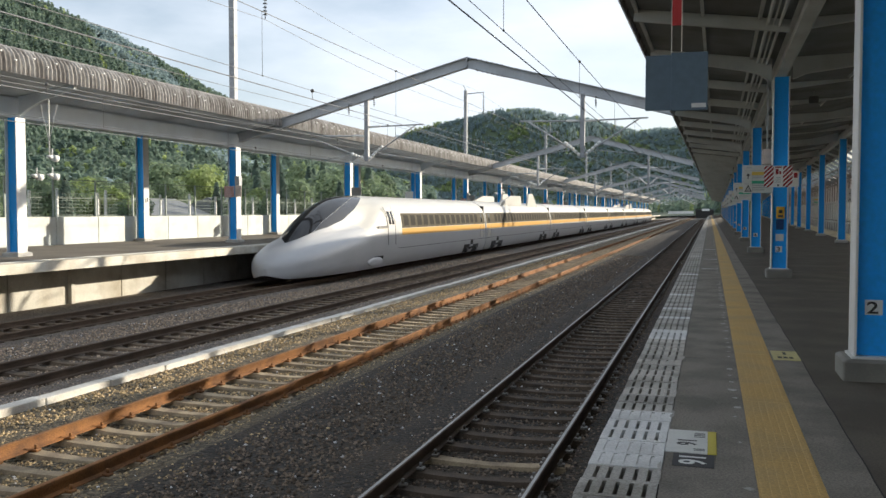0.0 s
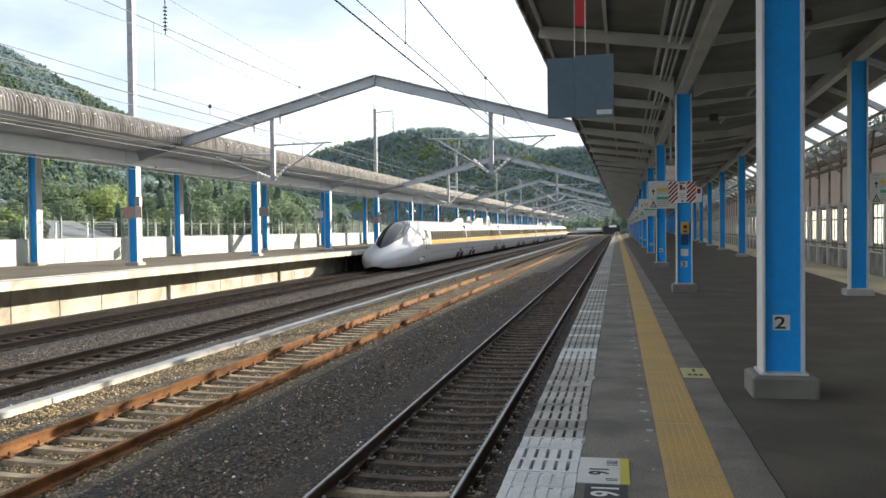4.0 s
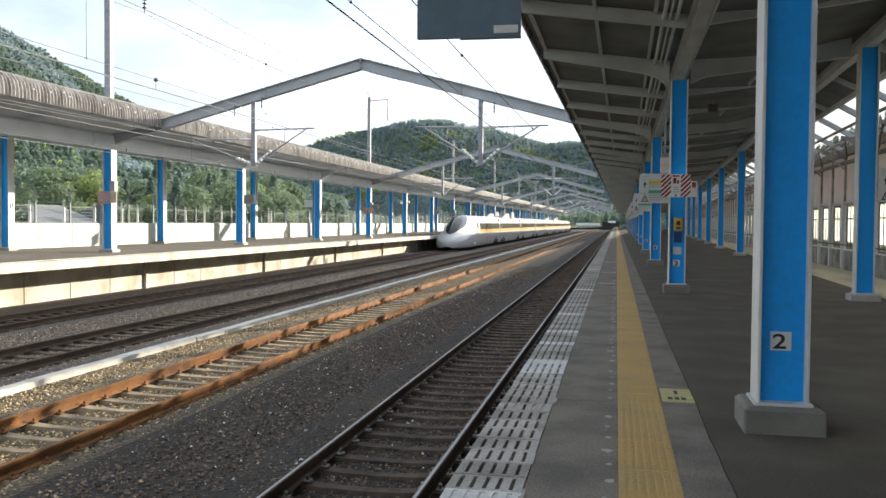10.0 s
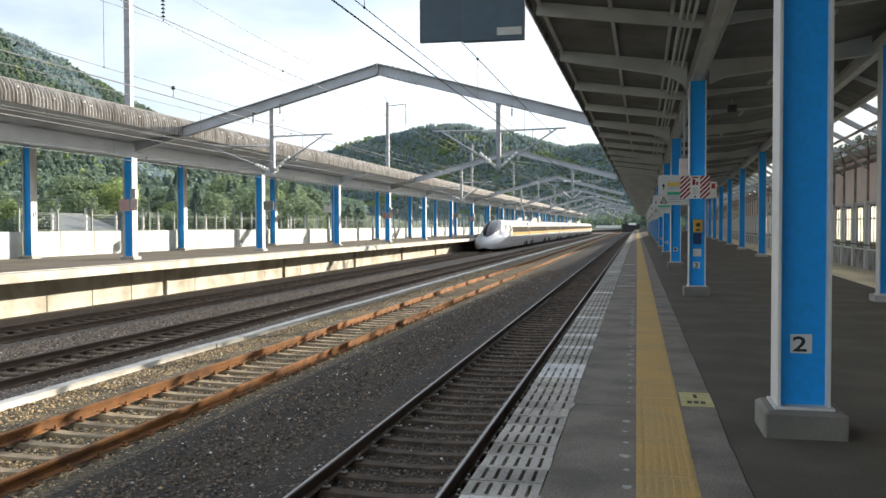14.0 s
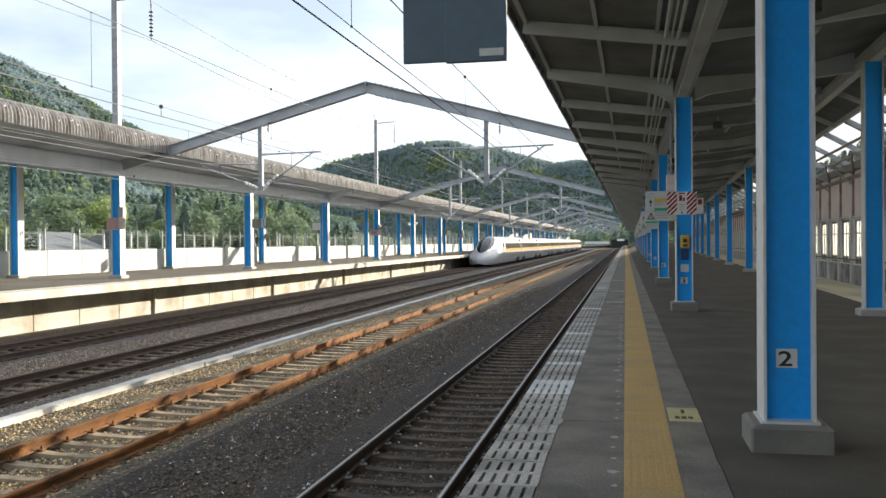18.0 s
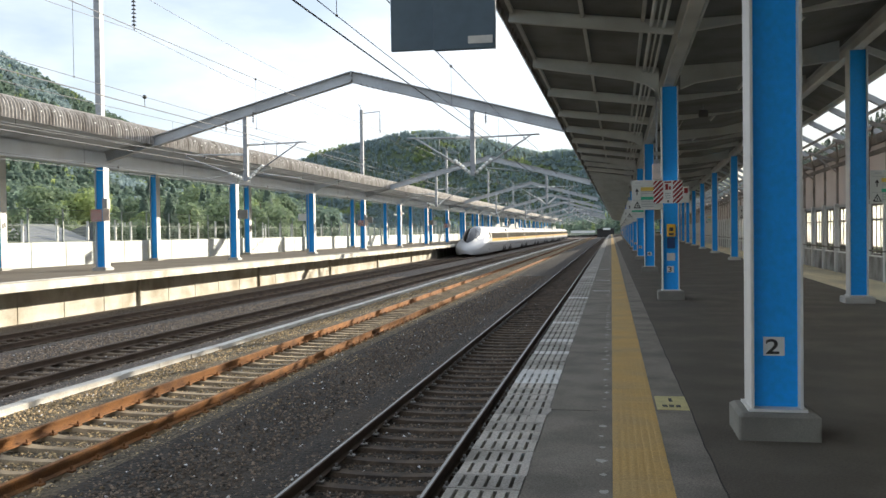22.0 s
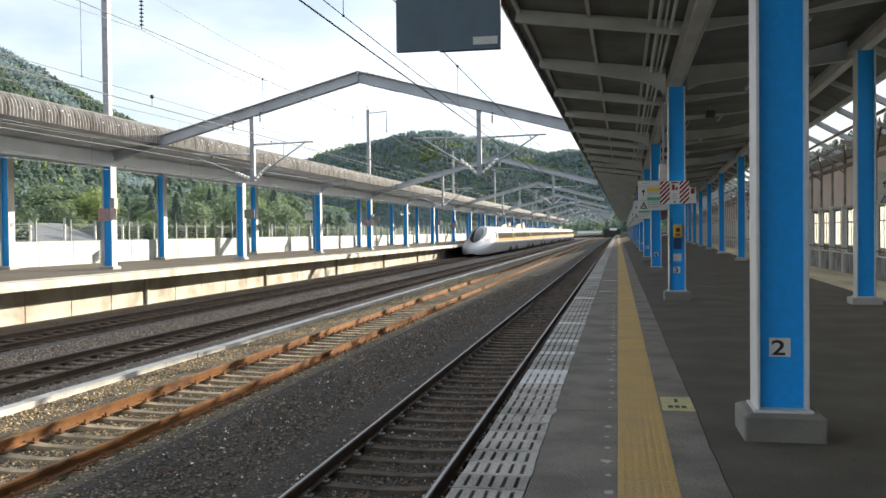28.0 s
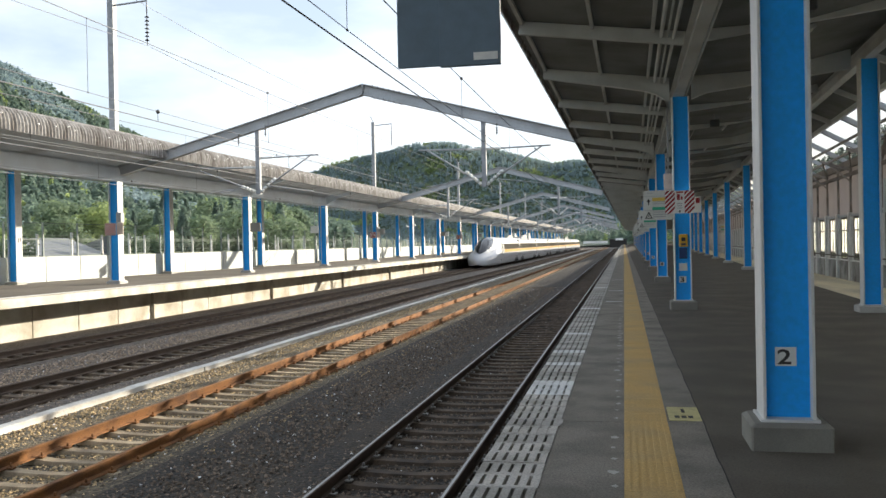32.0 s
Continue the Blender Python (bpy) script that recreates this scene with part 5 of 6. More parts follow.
def prism_y(bm, outline, x0, x1):
    """An outline of (y, z) drawn along x."""
    a = [bm.verts.new((x0, y, z)) for y, z in outline]
    b = [bm.verts.new((x1, y, z)) for y, z in outline]
    for k in range(len(a)):
        bm.faces.new((a[k], a[(k + 1) % len(a)], b[(k + 1) % len(a)], b[k]))
    bm.faces.new(a[::-1])
    bm.faces.new(b)
    bmesh.ops.recalc_face_normals(bm, faces=bm.faces)
    return bm


def train():
    t = empty("express_train")
    tagged(t, "pale grey and ivory express train with golden side stripe", "train")
    side = side_section()
    full = side + [(-x, z) for x, z in side[-2::-1]]
    nose_ob = part("nose", nose_mesh(), (TRAIN_GREY, TRAIN_WHITE), t, "long pale duck-bill nose")
    side_glass = glass_material("cab_side_glass", (0.05, 0.052, 0.056), 0.12)
    def split(y):
        return glide(y, (1.75, 2.1, 2.8, 3.5, 4.85, 5.85, 7.0, 8.0), (0.12, 0.55, 0.7, 0.63, 0.57, 0.49, 0.35, 0.2))

    def rim(y):
        return glide(y, (2.8, 3.2, 3.9, 4.85, 6.05, 7.15, 8.2), (0.705, 0.74, 0.79, 0.79, 0.71, 0.58, 0.38))
    for s in (-1, 1):
        part("windscreen", nose_patch(1.75, 8.0, lambda y: 0.0, split, s, 60), BLACK_GLASS, nose_ob, "black wrap-round windscreen")
        part("cab_side_window", nose_patch(2.8, 8.2, lambda y: split(min(y, 8.0)) + 0.012, rim, s, 50), side_glass, nose_ob, "grey reflecting cab side window")
        # pale bogie fairing behind the nose, on a black sheet painted in for shade
        part("fairing_shade", strip(6.5, 8.2, 0.24, 0.74, s, 0.004, 4), UNDERFRAME, nose_ob, "black sheet painted in as shade round the leading bogie fairing")
        bm = bmesh.new()
        bmesh.ops.create_uvsphere(bm, u_segments=18, v_segments=10, radius=1.0, matrix=Matrix.LocRotScale((s * 1.63, 7.25, 0.5), None, (0.07, 0.95, 0.22)))
        part("bogie_fairing", bm, TRAIN_GREY, nose_ob, "pale rounded bogie fairing", smooth=True)
    lamp = glass_material("headlamp_glass", (0.6, 0.62, 0.65), 0.1)
    for s in (-1, 1):
        bm = bmesh.new()
        bmesh.ops.create_uvsphere(bm, u_segments=14, v_segments=8, radius=1.0, matrix=Matrix.LocRotScale((s * 0.78, 1.22, 1.13), Euler((radians(24), radians(s * 28), 0)), (0.15, 0.24, 0.05)))
        part("headlamp", bm, lamp, nose_ob, "clear oval headlamp", smooth=True)
    for s in (-1, 1):
        part("lettering", strip(7.55, 8.85, 1.98, 2.1, s, 0.006, 1), DARK_STEEL, nose_ob, "small dark lettering")
    door_line = material("door_seam", (0.05, 0.05, 0.05), 0.6, vary=0.1, bump=0.0)
    for i in range(8):
        y0, y1 = (10.2, NOSE - 0.12) if i == 0 else (NOSE + CAR * (i - 1) + 0.12, NOSE + CAR * i - 0.12)
        last = i == 7
        bm = bmesh.new()
        a = [bm.verts.new((x, y0, z)) for x, z in full]
        b = [bm.verts.new((x, y1, z)) for x, z in full]
        for k in range(len(full) - 1):
            f = bm.faces.new((a[k], a[k + 1], b[k + 1], b[k]))
            f.smooth = True
            f.material_index = 1 if (full[k][1] + full[k + 1][1]) / 2 > 1.6 else 0
        for ring, y in ((a, y0), (b, y1)):
            bm.faces.new([bm.verts.new((x, y, z)) for x, z in full])
        bm.faces.new([bm.verts.new(v.co) for v in (a[0], b[0], b[-1], a[-1])])
        bmesh.ops.recalc_face_normals(bm, faces=bm.faces)
        car = part("carriage", bm, (TRAIN_GREY, TRAIN_WHITE), t)
        for s in (-1, 1):
            lo, hi = y0 + (0.12 if i else 0.5), y1 - 0.12
            part("window_band", strip(lo, hi, 1.95, 2.66, s, 0.004, 6), TRAIN_BAND, car, "dark band round the windows")
            part("stripe", strip(lo, hi, 1.62, 1.93, s, 0.004, 3), TRAIN_GOLD, car, "golden stripe")
            part("seam", strip(y0, y1, 0.985, 1.01, s, 0.004, 1), door_line, car)
            if s > 0:
                n = int((hi - lo - 0.4) / 1.04)
                for k in range(n):
                    yy = lo + 0.35 + k * 1.04
                    if yy > hi - 2.2 or (i and yy < lo + 1.5):
                        continue
                    part("window", strip(yy, yy + 0.7, 2.06, 2.56, s, 0.007, 3), WINDOW_GLASS, car)
            for dy in ((y1 - 1.35,) if i == 0 else (y0 + 0.5, y1 - 1.35)):
                d = part("door", strip(dy, dy + 0.85, 1.1, 2.98, s, 0.002, 6), TRAIN_WHITE, car)
                for e in (dy - 0.03, dy + 0.85):
                    part("seam", strip(e, e + 0.03, 1.08, 3.0, s, 0.007, 5), door_line, d)
                part("door_window", strip(dy + 0.27, dy + 0.55, 2.05, 2.6, s, 0.011, 2), BLACK_GLASS, d)
            if i == 0:
                for e in (8.75, 9.75):
                    part("seam", strip(e, e + 0.045, 1.2, 2.95, s, 0.012, 5), door_line, nose_ob)
                for e in (9.02, 9.4):
                    part("door_window", strip(e, e + 0.22, 2.15, 2.75, s, 0.012, 2), BLACK_GLASS, nose_ob)
        for yb in (y0 + 3.4, y1 - 3.4) if i else (y1 - 3.4,):
            bogie(car, yb)
        if not last:
            bm = new_box(-1.5, 1.5, y1 + 0.002, y1 + 0.238, 0.5, 3.1)
            part("gangway", bm, UNDERFRAME, car, "dark gangway bellows between carriages")
        if i in (1, 5):
            # roof shrouds: a long low ramp, then a tall wedge beside the pantograph
            for s in (-1, 1):
                bm = bmesh.new()
                prism_y(bm, [(y0 + 5.8, 3.1), (y0 + 6.8, 3.45), (y0 + 10.0, 3.95), (y0 + 13.5, 3.98), (y0 + 13.9, 3.1)], s * 1.12 - 0.07, s * 1.12 + 0.07)
                part("roof_shroud", bm, TRAIN_WHITE, car, "pale roof shroud beside the pantograph")
                bm = bmesh.new()
                prism_y(bm, [(y0 + 16.2, 3.1), (y0 + 16.9, 4.25), (y0 + 18.6, 4.25), (y0 + 20.6, 3.1)], s * 1.12 - 0.07, s * 1.12 + 0.07)
                part("roof_shroud", bm, TRAIN_WHITE, car, "pale wedge-shaped roof shroud")
            pan = part("pantograph_base", new_box(-0.7, 0.7, y0 + 14.0, y0 + 16.2, 3.42, 3.7, 0.06), TRAIN_GREY, car, "grey pantograph housing")
            bm = bmesh.new()
            bar(bm, (0, y0 + 15.2, 3.7), (0, y0 + 15.9, 4.2), 0.16, 0.16)
            bar(bm, (0, y0 + 15.9, 4.2), (0, y0 + 14.8, 4.68), 0.12, 0.1)
            part("pantograph_arm", bm, DARK_STEEL, pan, "bent single pantograph arm")
            part("pantograph_head", new_box(-0.9, 0.9, y0 + 14.7, y0 + 14.9, 4.66, 4.73, 0.02), DARK_STEEL, pan, "cross head touching the wire")
    rows = []
    for k in range(0, 73):
        tt = k * 0.25
        rows.append((tt, pose(TRACKS[3], 90.75 - 0.2165 * max(0.0, 18.05 - tt) ** 2, RAIL_Z)))
    rows.append((32.0, pose(TRACKS[3], 90.75, RAIL_Z)))
    return t, rows


# ---- signs and fittings ----
def plate_number(n, y):
    white = material("number_plate_white", (0.72, 0.73, 0.72), 0.5, vary=0.06, scale=8, bump=0.0) if "number_plate_white" not in bpy.data.materials else bpy.data.materials["number_plate_white"]
    dark = bpy.data.materials["black_lettering"]
    p = empty("number_plate", pose(near_column_x(y) - 0.01, y - 0.0755, 0.575))
    tagged(p, "white plate with a black column number on the blue column", "sign", group="column number plates")
    part("plate", new_box(-0.07, 0.075, -0.006, 0, 0, 0.135), white, p)
    text_part(str(n), 0.15, pose(-0.058, -0.0075, 0.014, 90, 0, 0) @ Matrix.Diagonal((1.35, 1, 1, 1)), dark, p)


def guide_sign(x0, x1, y, z0, z1):
    """A guide board with a yellow and a green band and an arrow."""
    board = material("sign_board", (0.62, 0.64, 0.6), 0.5, vary=0.08, scale=5, bump=0.0)
    dark = bpy.data.materials["black_lettering"]
    s = empty("guide_sign", pose(x0, y, z0))
    tagged(s, "white guide board with yellow and green bands on a column", "sign", group="guide boards on the columns")
    w, h = x1 - x0, z1 - z0
    part("board", new_box(0, w, -0.03, 0.03, 0, h, 0.004), board, s)
    part("yellow_band", new_box(w * 0.3, w * 0.97, -0.033, -0.0302, h * 0.64, h * 0.76), material("sign_yellow", (0.7, 0.5, 0.1), 0.5, vary=0.05, bump=0.0), s)
    part("green_band", new_box(w * 0.3, w * 0.97, -0.033, -0.0302, h * 0.34, h * 0.44), material("sign_green", (0.05, 0.42, 0.25), 0.5, vary=0.05, bump=0.0), s)
    bm = bmesh.new()
    box(bm, w * 0.16, w * 0.19, -0.034, -0.031, h * 0.5, h * 0.66)
    vs = [bm.verts.new((w * a, -0.034, h * b)) for a, b in ((0.11, 0.62), (0.24, 0.62), (0.175, 0.72))]
    bm.faces.new(vs)
    part("arrow", bm, dark, s)
    bm = bmesh.new()
    bm.faces.new([bm.verts.new((w * p, -0.034, h * q)) for p, q in ((0.055, 0.055), (0.305, 0.055), (0.18, 0.3))])
    bm.faces.new([bm.verts.new((w * p, -0.0345, h * q)) for p, q in ((0.105, 0.085), (0.255, 0.085), (0.18, 0.235))]).material_index = 1
    box(bm, w * 0.168, w * 0.192, -0.036, -0.0348, h * 0.1, h * 0.18)
    part("warning_mark", bm, (dark, board), s)
    for a, b, c, d in ((0.03, 0.97, 0.335, 0.325), (0.325, 0.335, 0.03, 0.8), (0.03, 0.97, 0.8, 0.81)):
        part("ruled_line", new_box(w * min(a, b), w * max(a, b), -0.0325, -0.0302, h * min(c, d), h * max(c, d)), GREY_STEEL, s)
    for a, b, c in ((0.12, 0.3, 0.9), (0.34, 0.9, 0.6), (0.34, 0.8, 0.54), (0.34, 0.92, 0.26), (0.34, 0.85, 0.18), (0.34, 0.75, 0.1)):
        part("small_print", new_box(w * a, w * b, -0.0325, -0.0302, h * c, h * c + 0.016), GREY_STEEL, s)


def warning_panels(x, y, z, wide=0.44, tall=0.36, full=False):
    """Red and white striped panels with a white notice between them."""
    s = empty("warning_panel", pose(x, y, z))
    tagged(s, "red and white striped emergency panel on a column", "sign", group="striped panels on the columns")
    red = bpy.data.materials.get("warning_red") or material("warning_red", (0.3, 0.015, 0.02), 0.5, vary=0.06, bump=0.0)
    part("backing", new_box(-wide / 2, wide / 2, -0.01, 0.0, 0, tall), WHITE_PAINT, s)
    for a, b in ((-wide / 2, 0), (0, wide / 2)) if full else ((-wide / 2, -wide / 6), (wide / 6, wide / 2)):
        bm = bmesh.new()
        n, w = 5, b - a
        for k in range(-5, n):
            # a band rising at 45 degrees, cut off at the panel's lower and upper edge
            lo, hi = k * tall / n, k * tall / n + tall * 0.115
            left = [(a + min(max(z - e, 0), w), min(max(z, e), e + w)) for e, z in ((lo, 0.0), (lo, tall))]
            right = [(a + min(max(z - e, 0), w), min(max(z, e), e + w)) for e, z in ((hi, tall), (hi, 0.0))]
            pts = [(px, min(tall, max(0.0, pz))) for px, pz in left + right]
            if left[1][0] - left[0][0] > 0.01 and right[0][0] - right[1][0] > 0.01:
                bm.faces.new([bm.verts.new((px, -0.0125, pz)) for px, pz in pts])
        part("stripes", bm, red, s, "red diagonal stripes")
    if full:
        return
    part("notice_head", new_box(-0.07, 0.07, -0.013, -0.0102, tall * 0.9, tall * 0.96), red, s)
    bm = new_box(-0.055, 0.005, -0.013, -0.0102, tall * 0.6, tall * 0.85)
    box(bm, 0.02, 0.06, -0.013, -0.0102, tall * 0.6, tall * 0.74)
    part("notice_mark", bm, red, s)
    part("notice_foot", new_box(-0.018, 0.018, -0.013, -0.0102, 0.02, tall * 0.13), DARK_STEEL, s)
    for k in range(3):
        part("small_print", new_box(-0.055, 0.055, -0.013, -0.0102, tall * (0.22 + 0.1 * k), tall * (0.25 + 0.1 * k)), GREY_STEEL, s)


def fittings():
    for k in range(1, 7):
        plate_number(k + 1, COL_Y[k])
    y = COL_Y[2]
    guide_sign(3.15, 3.77, y - 0.26, 1.92, 2.55)
    warning_panels(3.9, y - 0.305, 2.05, wide=0.6, tall=0.48)
    w = empty("notice_plate", pose(4.205, y - 0.2, 2.06))
    tagged(w, "small red and white notice plate beside the column", "sign")
    part("plate", new_box(0, 0.14, -0.01, 0, 0, 0.34), WHITE_PAINT, w)
    part("mark", new_box(0.03, 0.11, -0.013, -0.0102, 0.2, 0.31), bpy.data.materials["warning_red"], w)
    e = empty("emergency_box", pose(3.97, y - 0.08, 1.34))
    tagged(e, "yellow emergency call box on the blue column", "call box")
    part("case", new_box(-0.09, 0.09, -0.1, 0, 0, 0.27, 0.012), material("yellow_case", (0.65, 0.38, 0.03), 0.45, vary=0.1, bump=0.0), e)
    part("button", new_box(-0.04, 0.04, -0.115, -0.1002, 0.12, 0.2, 0.006), bpy.data.materials["black_lettering"], e)
    part("label", new_box(-0.05, 0.05, -0.104, -0.1002, 0.03, 0.08), DARK_STEEL, e)
    # added block in place of the dark cables under the call box
    d = empty("meter_box", pose(3.965, y - 0.0755, 1.03))
    tagged(d, "dark blue block standing in for black cables below the emergency box", "box")
    part("case", new_box(-0.08, 0.08, -0.05, 0, 0.06, 0.29, 0.01), material("navy_box", (0.005, 0.04, 0.14), 0.5, vary=0.1, bump=0.0), d)
    q = empty("notice_plate", pose(3.965, y - 0.0755, 0.83))
    tagged(q, "small grey notice on the blue column", "sign")
    part("plate", new_box(-0.085, 0.085, -0.006, 0, 0, 0.16), PALE_STEEL, q)
    b = empty("junction_box", pose(3.78, y + 1.85, 2.67))
    tagged(b, "pale grey junction box hung under the canopy", "box")
    part("case", new_box(-0.105, 0.105, -0.1, 0.1, 0, 0.38, 0.015), CREAM, b)
    part("hanger", new_box(-0.02, 0.02, -0.02, 0.02, 0.38, 2.08), GREY_STEEL, b)
    for k in (3, 4, 5, 6, 8):
        guide_sign(3.1 + 0.006 * COL_Y[k], 3.72 + 0.006 * COL_Y[k], COL_Y[k] - 0.26, 1.92, 2.55)
    for k in (2, 4, 6):
        yy = COL_Y[k] - 1.05
        guide_sign(splayed(7.7, yy), splayed(8.35, yy), yy, 1.95, 2.6)
    # loudspeakers and small lamps under the canopy
    for k in range(1, 10):
        yy = COL_Y[k] + NEAR_BAY / 2
        sp = empty("loudspeaker", pose(5.3, yy, 4.86))
        tagged(sp, "small black loudspeaker under the canopy", "loudspeaker", group="loudspeakers under the canopy")
        part("case", new_box(-0.13, 0.13, -0.1, 0.1, -0.2, 0.0, 0.02), DARK_STEEL, sp)
        part("bracket", new_box(-0.02, 0.02, -0.02, 0.02, 0.0, 0.3), GREY_STEEL, sp)
    for k in range(1, 12):
        for f in (0.25, 0.75):
            yy = COL_Y[k] + NEAR_BAY * f
            li = empty("tube_light", pose(5.9, yy, 5.02))
            tagged(li, "unlit tube light under the canopy", "lamp", group="tube lights under the canopy")
            part("housing", new_box(-0.06, 0.06, -0.6, 0.6, 0, 0.07, 0.01), GREY_STEEL, li)
            part("tube", rod(bmesh.new(), (0, -0.58, -0.025), (0, 0.58, -0.025), 0.016, 8), WHITE_PAINT, li)


def hanging_panel():
    """Small display seen from behind, hung from the canopy by two thin tubes with a red sleeve."""
    p = empty("hanging_panel", pose(2.139, -5.15, 1.97))
    tagged(p, "dark blue-grey hanging panel seen from behind with a white label", "panel")
    navy = material("blue_grey_panel", (0.118, 0.172, 0.222), 0.5, vary=0.12, scale=4, fine=30, bump=0.02)
    k = 1.24
    part("leaf", new_box(0, 0.095 * k, -0.004, 0.008, 0.005, 0.262, 0.002), navy, p)
    part("leaf", new_box(0.095 * k, 0.228 * k, -0.014, 0.004, 0, 0.269, 0.002), navy, p)
    part("label", new_box(0.17 * k, 0.222 * k, -0.0165, -0.0142, 0.013, 0.033), WHITE_PAINT, p, "white label")
    for x in (0.117, 0.163):
        part("tube", rod(bmesh.new(), (x, 0.014, 0.24), (x, 0.014, 3.25), 0.0022, 6), WHITE_PAINT, p)
    part("sleeve", new_box(0.1195, 0.1605, 0.0105, 0.0175, 0.4, 0.95), material("red_sleeve", (0.55, 0.03, 0.03), 0.5, vary=0.05, bump=0.0), p, "red sleeve between the tubes")


def far_fittings():
    """Small things on the far platform."""
    for y in (FAR_COL_Y[3], FAR_COL_Y[6], FAR_COL_Y[9]):
        warning_panels(-18.16, y - 0.24, FAR_Z + 2.03, wide=0.5, tall=0.5, full=True)
        b = empty("column_box", pose(-17.78, y - 0.1, FAR_Z + 2.55))
        tagged(b, "grey box on the far column", "box", group="boxes on the far columns")
        part("case", new_box(-0.1, 0.12, -0.16, 0.1, 0, 0.42, 0.01), GREY_STEEL, b)
        part("plate", new_box(-0.06, 0.24, -0.2, -0.17, -0.5, -0.02), CREAM, b, "pinkish cream notice")
    for y in (FAR_COL_Y[4], FAR_COL_Y[6], FAR_COL_Y[8], FAR_COL_Y[10]):
        b = empty("notice_board", pose(-17.75, y - 0.2, FAR_Z + 2.3))
        tagged(b, "weathered notice board on a far column", "sign", group="notice boards on the far columns")
        part("board", new_box(0, 0.6, -0.03, 0.03, 0, 0.5, 0.005), CONCRETE, b)
    for y, x in ((FAR_COL_Y[5] - 0.4, -18.5), (98.8, -18.5)):
        b = empty("white_sign", pose(x, y, FAR_Z + 2.35))
        tagged(b, "small white sign hung beside a far column", "sign", group="white signs on the far platform")
        part("board", new_box(-0.4, 0.2, -0.04, 0.04, 0, 0.5, 0.01), WHITE_PAINT, b)
        part("rod", new_box(-0.12, -0.09, -0.02, 0.02, 0.5, 2.0), GREY_STEEL, b)
    # three white floodlights hung at the canopy edge
    for dx, dz, y in ((0.1, -0.04, 12.7), (-0.48, -0.6, 12.7), (0.1, -0.59, 12.7), (0.0, 0.2, 73.6), (-0.7, 0.1, 73.6)):
        f = empty("floodlight", pose(-16.6 + dx, y, 3.15 + dz))
        tagged(f, "white drum floodlight hung from the far canopy", "floodlight", group="floodlights under the far canopy")
        bm = rod(bmesh.new(), (0.0, 0.014, 0.0), (0.05, 0.17, -0.03), 0.1, 16)
        rod(bm, (-0.07, -0.17, 0.05), (0.0, 0.013, 0.0), 0.015, 16, 0.085)
        part("drum", bm, WHITE_PAINT, f)
        part("stem", rod(bmesh.new(), (0, 0, 0.07), (0, 0, 0.27), 0.018, 6), WHITE_PAINT, f)
    part_h = empty("lamp_hanger", pose(-16.6, 12.7, 3.1))
    tagged(part_h, "thin white hanger rod under the far canopy", "hanger")
    part("rod", rod(bmesh.new(), (0, 0, 0.05), (0, 0, 1.75), 0.02, 6), WHITE_PAINT, part_h)
    part("rod", rod(bmesh.new(), (-0.3, 0, 1.6), (0, 0, 0.5), 0.012, 6), GREY_STEEL, part_h)
    part("rod", rod(bmesh.new(), (0.3, 0, 1.6), (0, 0, 0.5), 0.012, 6), GREY_STEEL, part_h)
    for y in FAR_COL_Y[1:8:2]:
        mk = empty("column_mark", pose(-22.85 + 0.214, y, FAR_Z + 1.8))
        tagged(mk, "small black mark on the white flange of a column", "marking", group="marks on the far columns")
        part("bar", new_box(0, 0.004, -0.1, -0.03, 0, 0.2), bpy.data.materials["black_lettering"], mk)
        part("bar", new_box(0, 0.004, 0.03, 0.1, 0.04, 0.24), bpy.data.materials["black_lettering"], mk)
    for y in (FAR_COL_Y[1] + 11.3,):
        rb = empty("notice_post", pose(-23.12, y, FAR_Z))
        tagged(rb, "narrow red and cream notice board beside the barrier", "sign")
        part("board", new_box(-0.03, 0.03, -0.22, 0.22, 0.2, 2.35, 0.01), material("cream_board", (0.5, 0.42, 0.34), 0.6, vary=0.2), rb)
        for k in range(4):
            part("red_field", new_box(0.031, 0.036, -0.19, 0.19, 1.15 + k * 0.3, 1.35 + k * 0.3), material("faded_red", (0.36, 0.12, 0.08), 0.6, vary=0.2), rb)
    # white stakes behind the barrier
    rnd = random.Random(4)
    y = 6.0
    src = None
    while y < 150:
        if src is None:
            src = empty("fence_stake", pose(-24.0, y, FAR_Z))
            tagged(src, "white painted stake behind the barrier", "stake", group="white stakes behind the barrier")
            part("stake", new_box(-0.05, 0.05, -0.05, 0.05, -0.3, 2.3, 0.01), WHITE_PAINT, src)
        else:
            copy_thing(src, pose(-24.0, y, FAR_Z + rnd.uniform(-0.1, 0.1)))
        y += rnd.choice((0.55, 1.6, 2.6, 3.1))
    # white railing and a dark shed where the tracks leave the station
    rail = empty("white_railing", pose(0, 400, 0))
    tagged(rail, "white railing panels beyond the platform end", "railing")
    for k in range(11):
        part("panel", new_box(-15.4 + k, -14.5 + k, -0.05, 0.05, 0.5, 1.6), WHITE_PAINT, rail)
        part("post", new_box(-15.46 + k, -15.42 + k, -0.05, 0.05, -1.6, 1.7), WHITE_PAINT, rail)
    shed = empty("line_shed", pose(-0.5, 404, BED_Z))
    tagged(shed, "dark shed with a pale sign beyond the platform end", "shed")
    part("wall", new_box(-3.2, 4.5, -2, 2, -0.2, 3.6), UNDERFRAME, shed)
    part("roof", new_box(-3.6, 4.9, -2.3, 2.3, 3.601, 3.9), DARK_STEEL, shed)
    part("sign", new_box(-0.5, 2.8, -2.4, -2.31, 3.2, 4.2), WHITE_PAINT, shed, "pale sign board")
    # low houses beyond the fence
    wall = material("house_wall", (0.45, 0.42, 0.38), 0.8, vary=0.2)
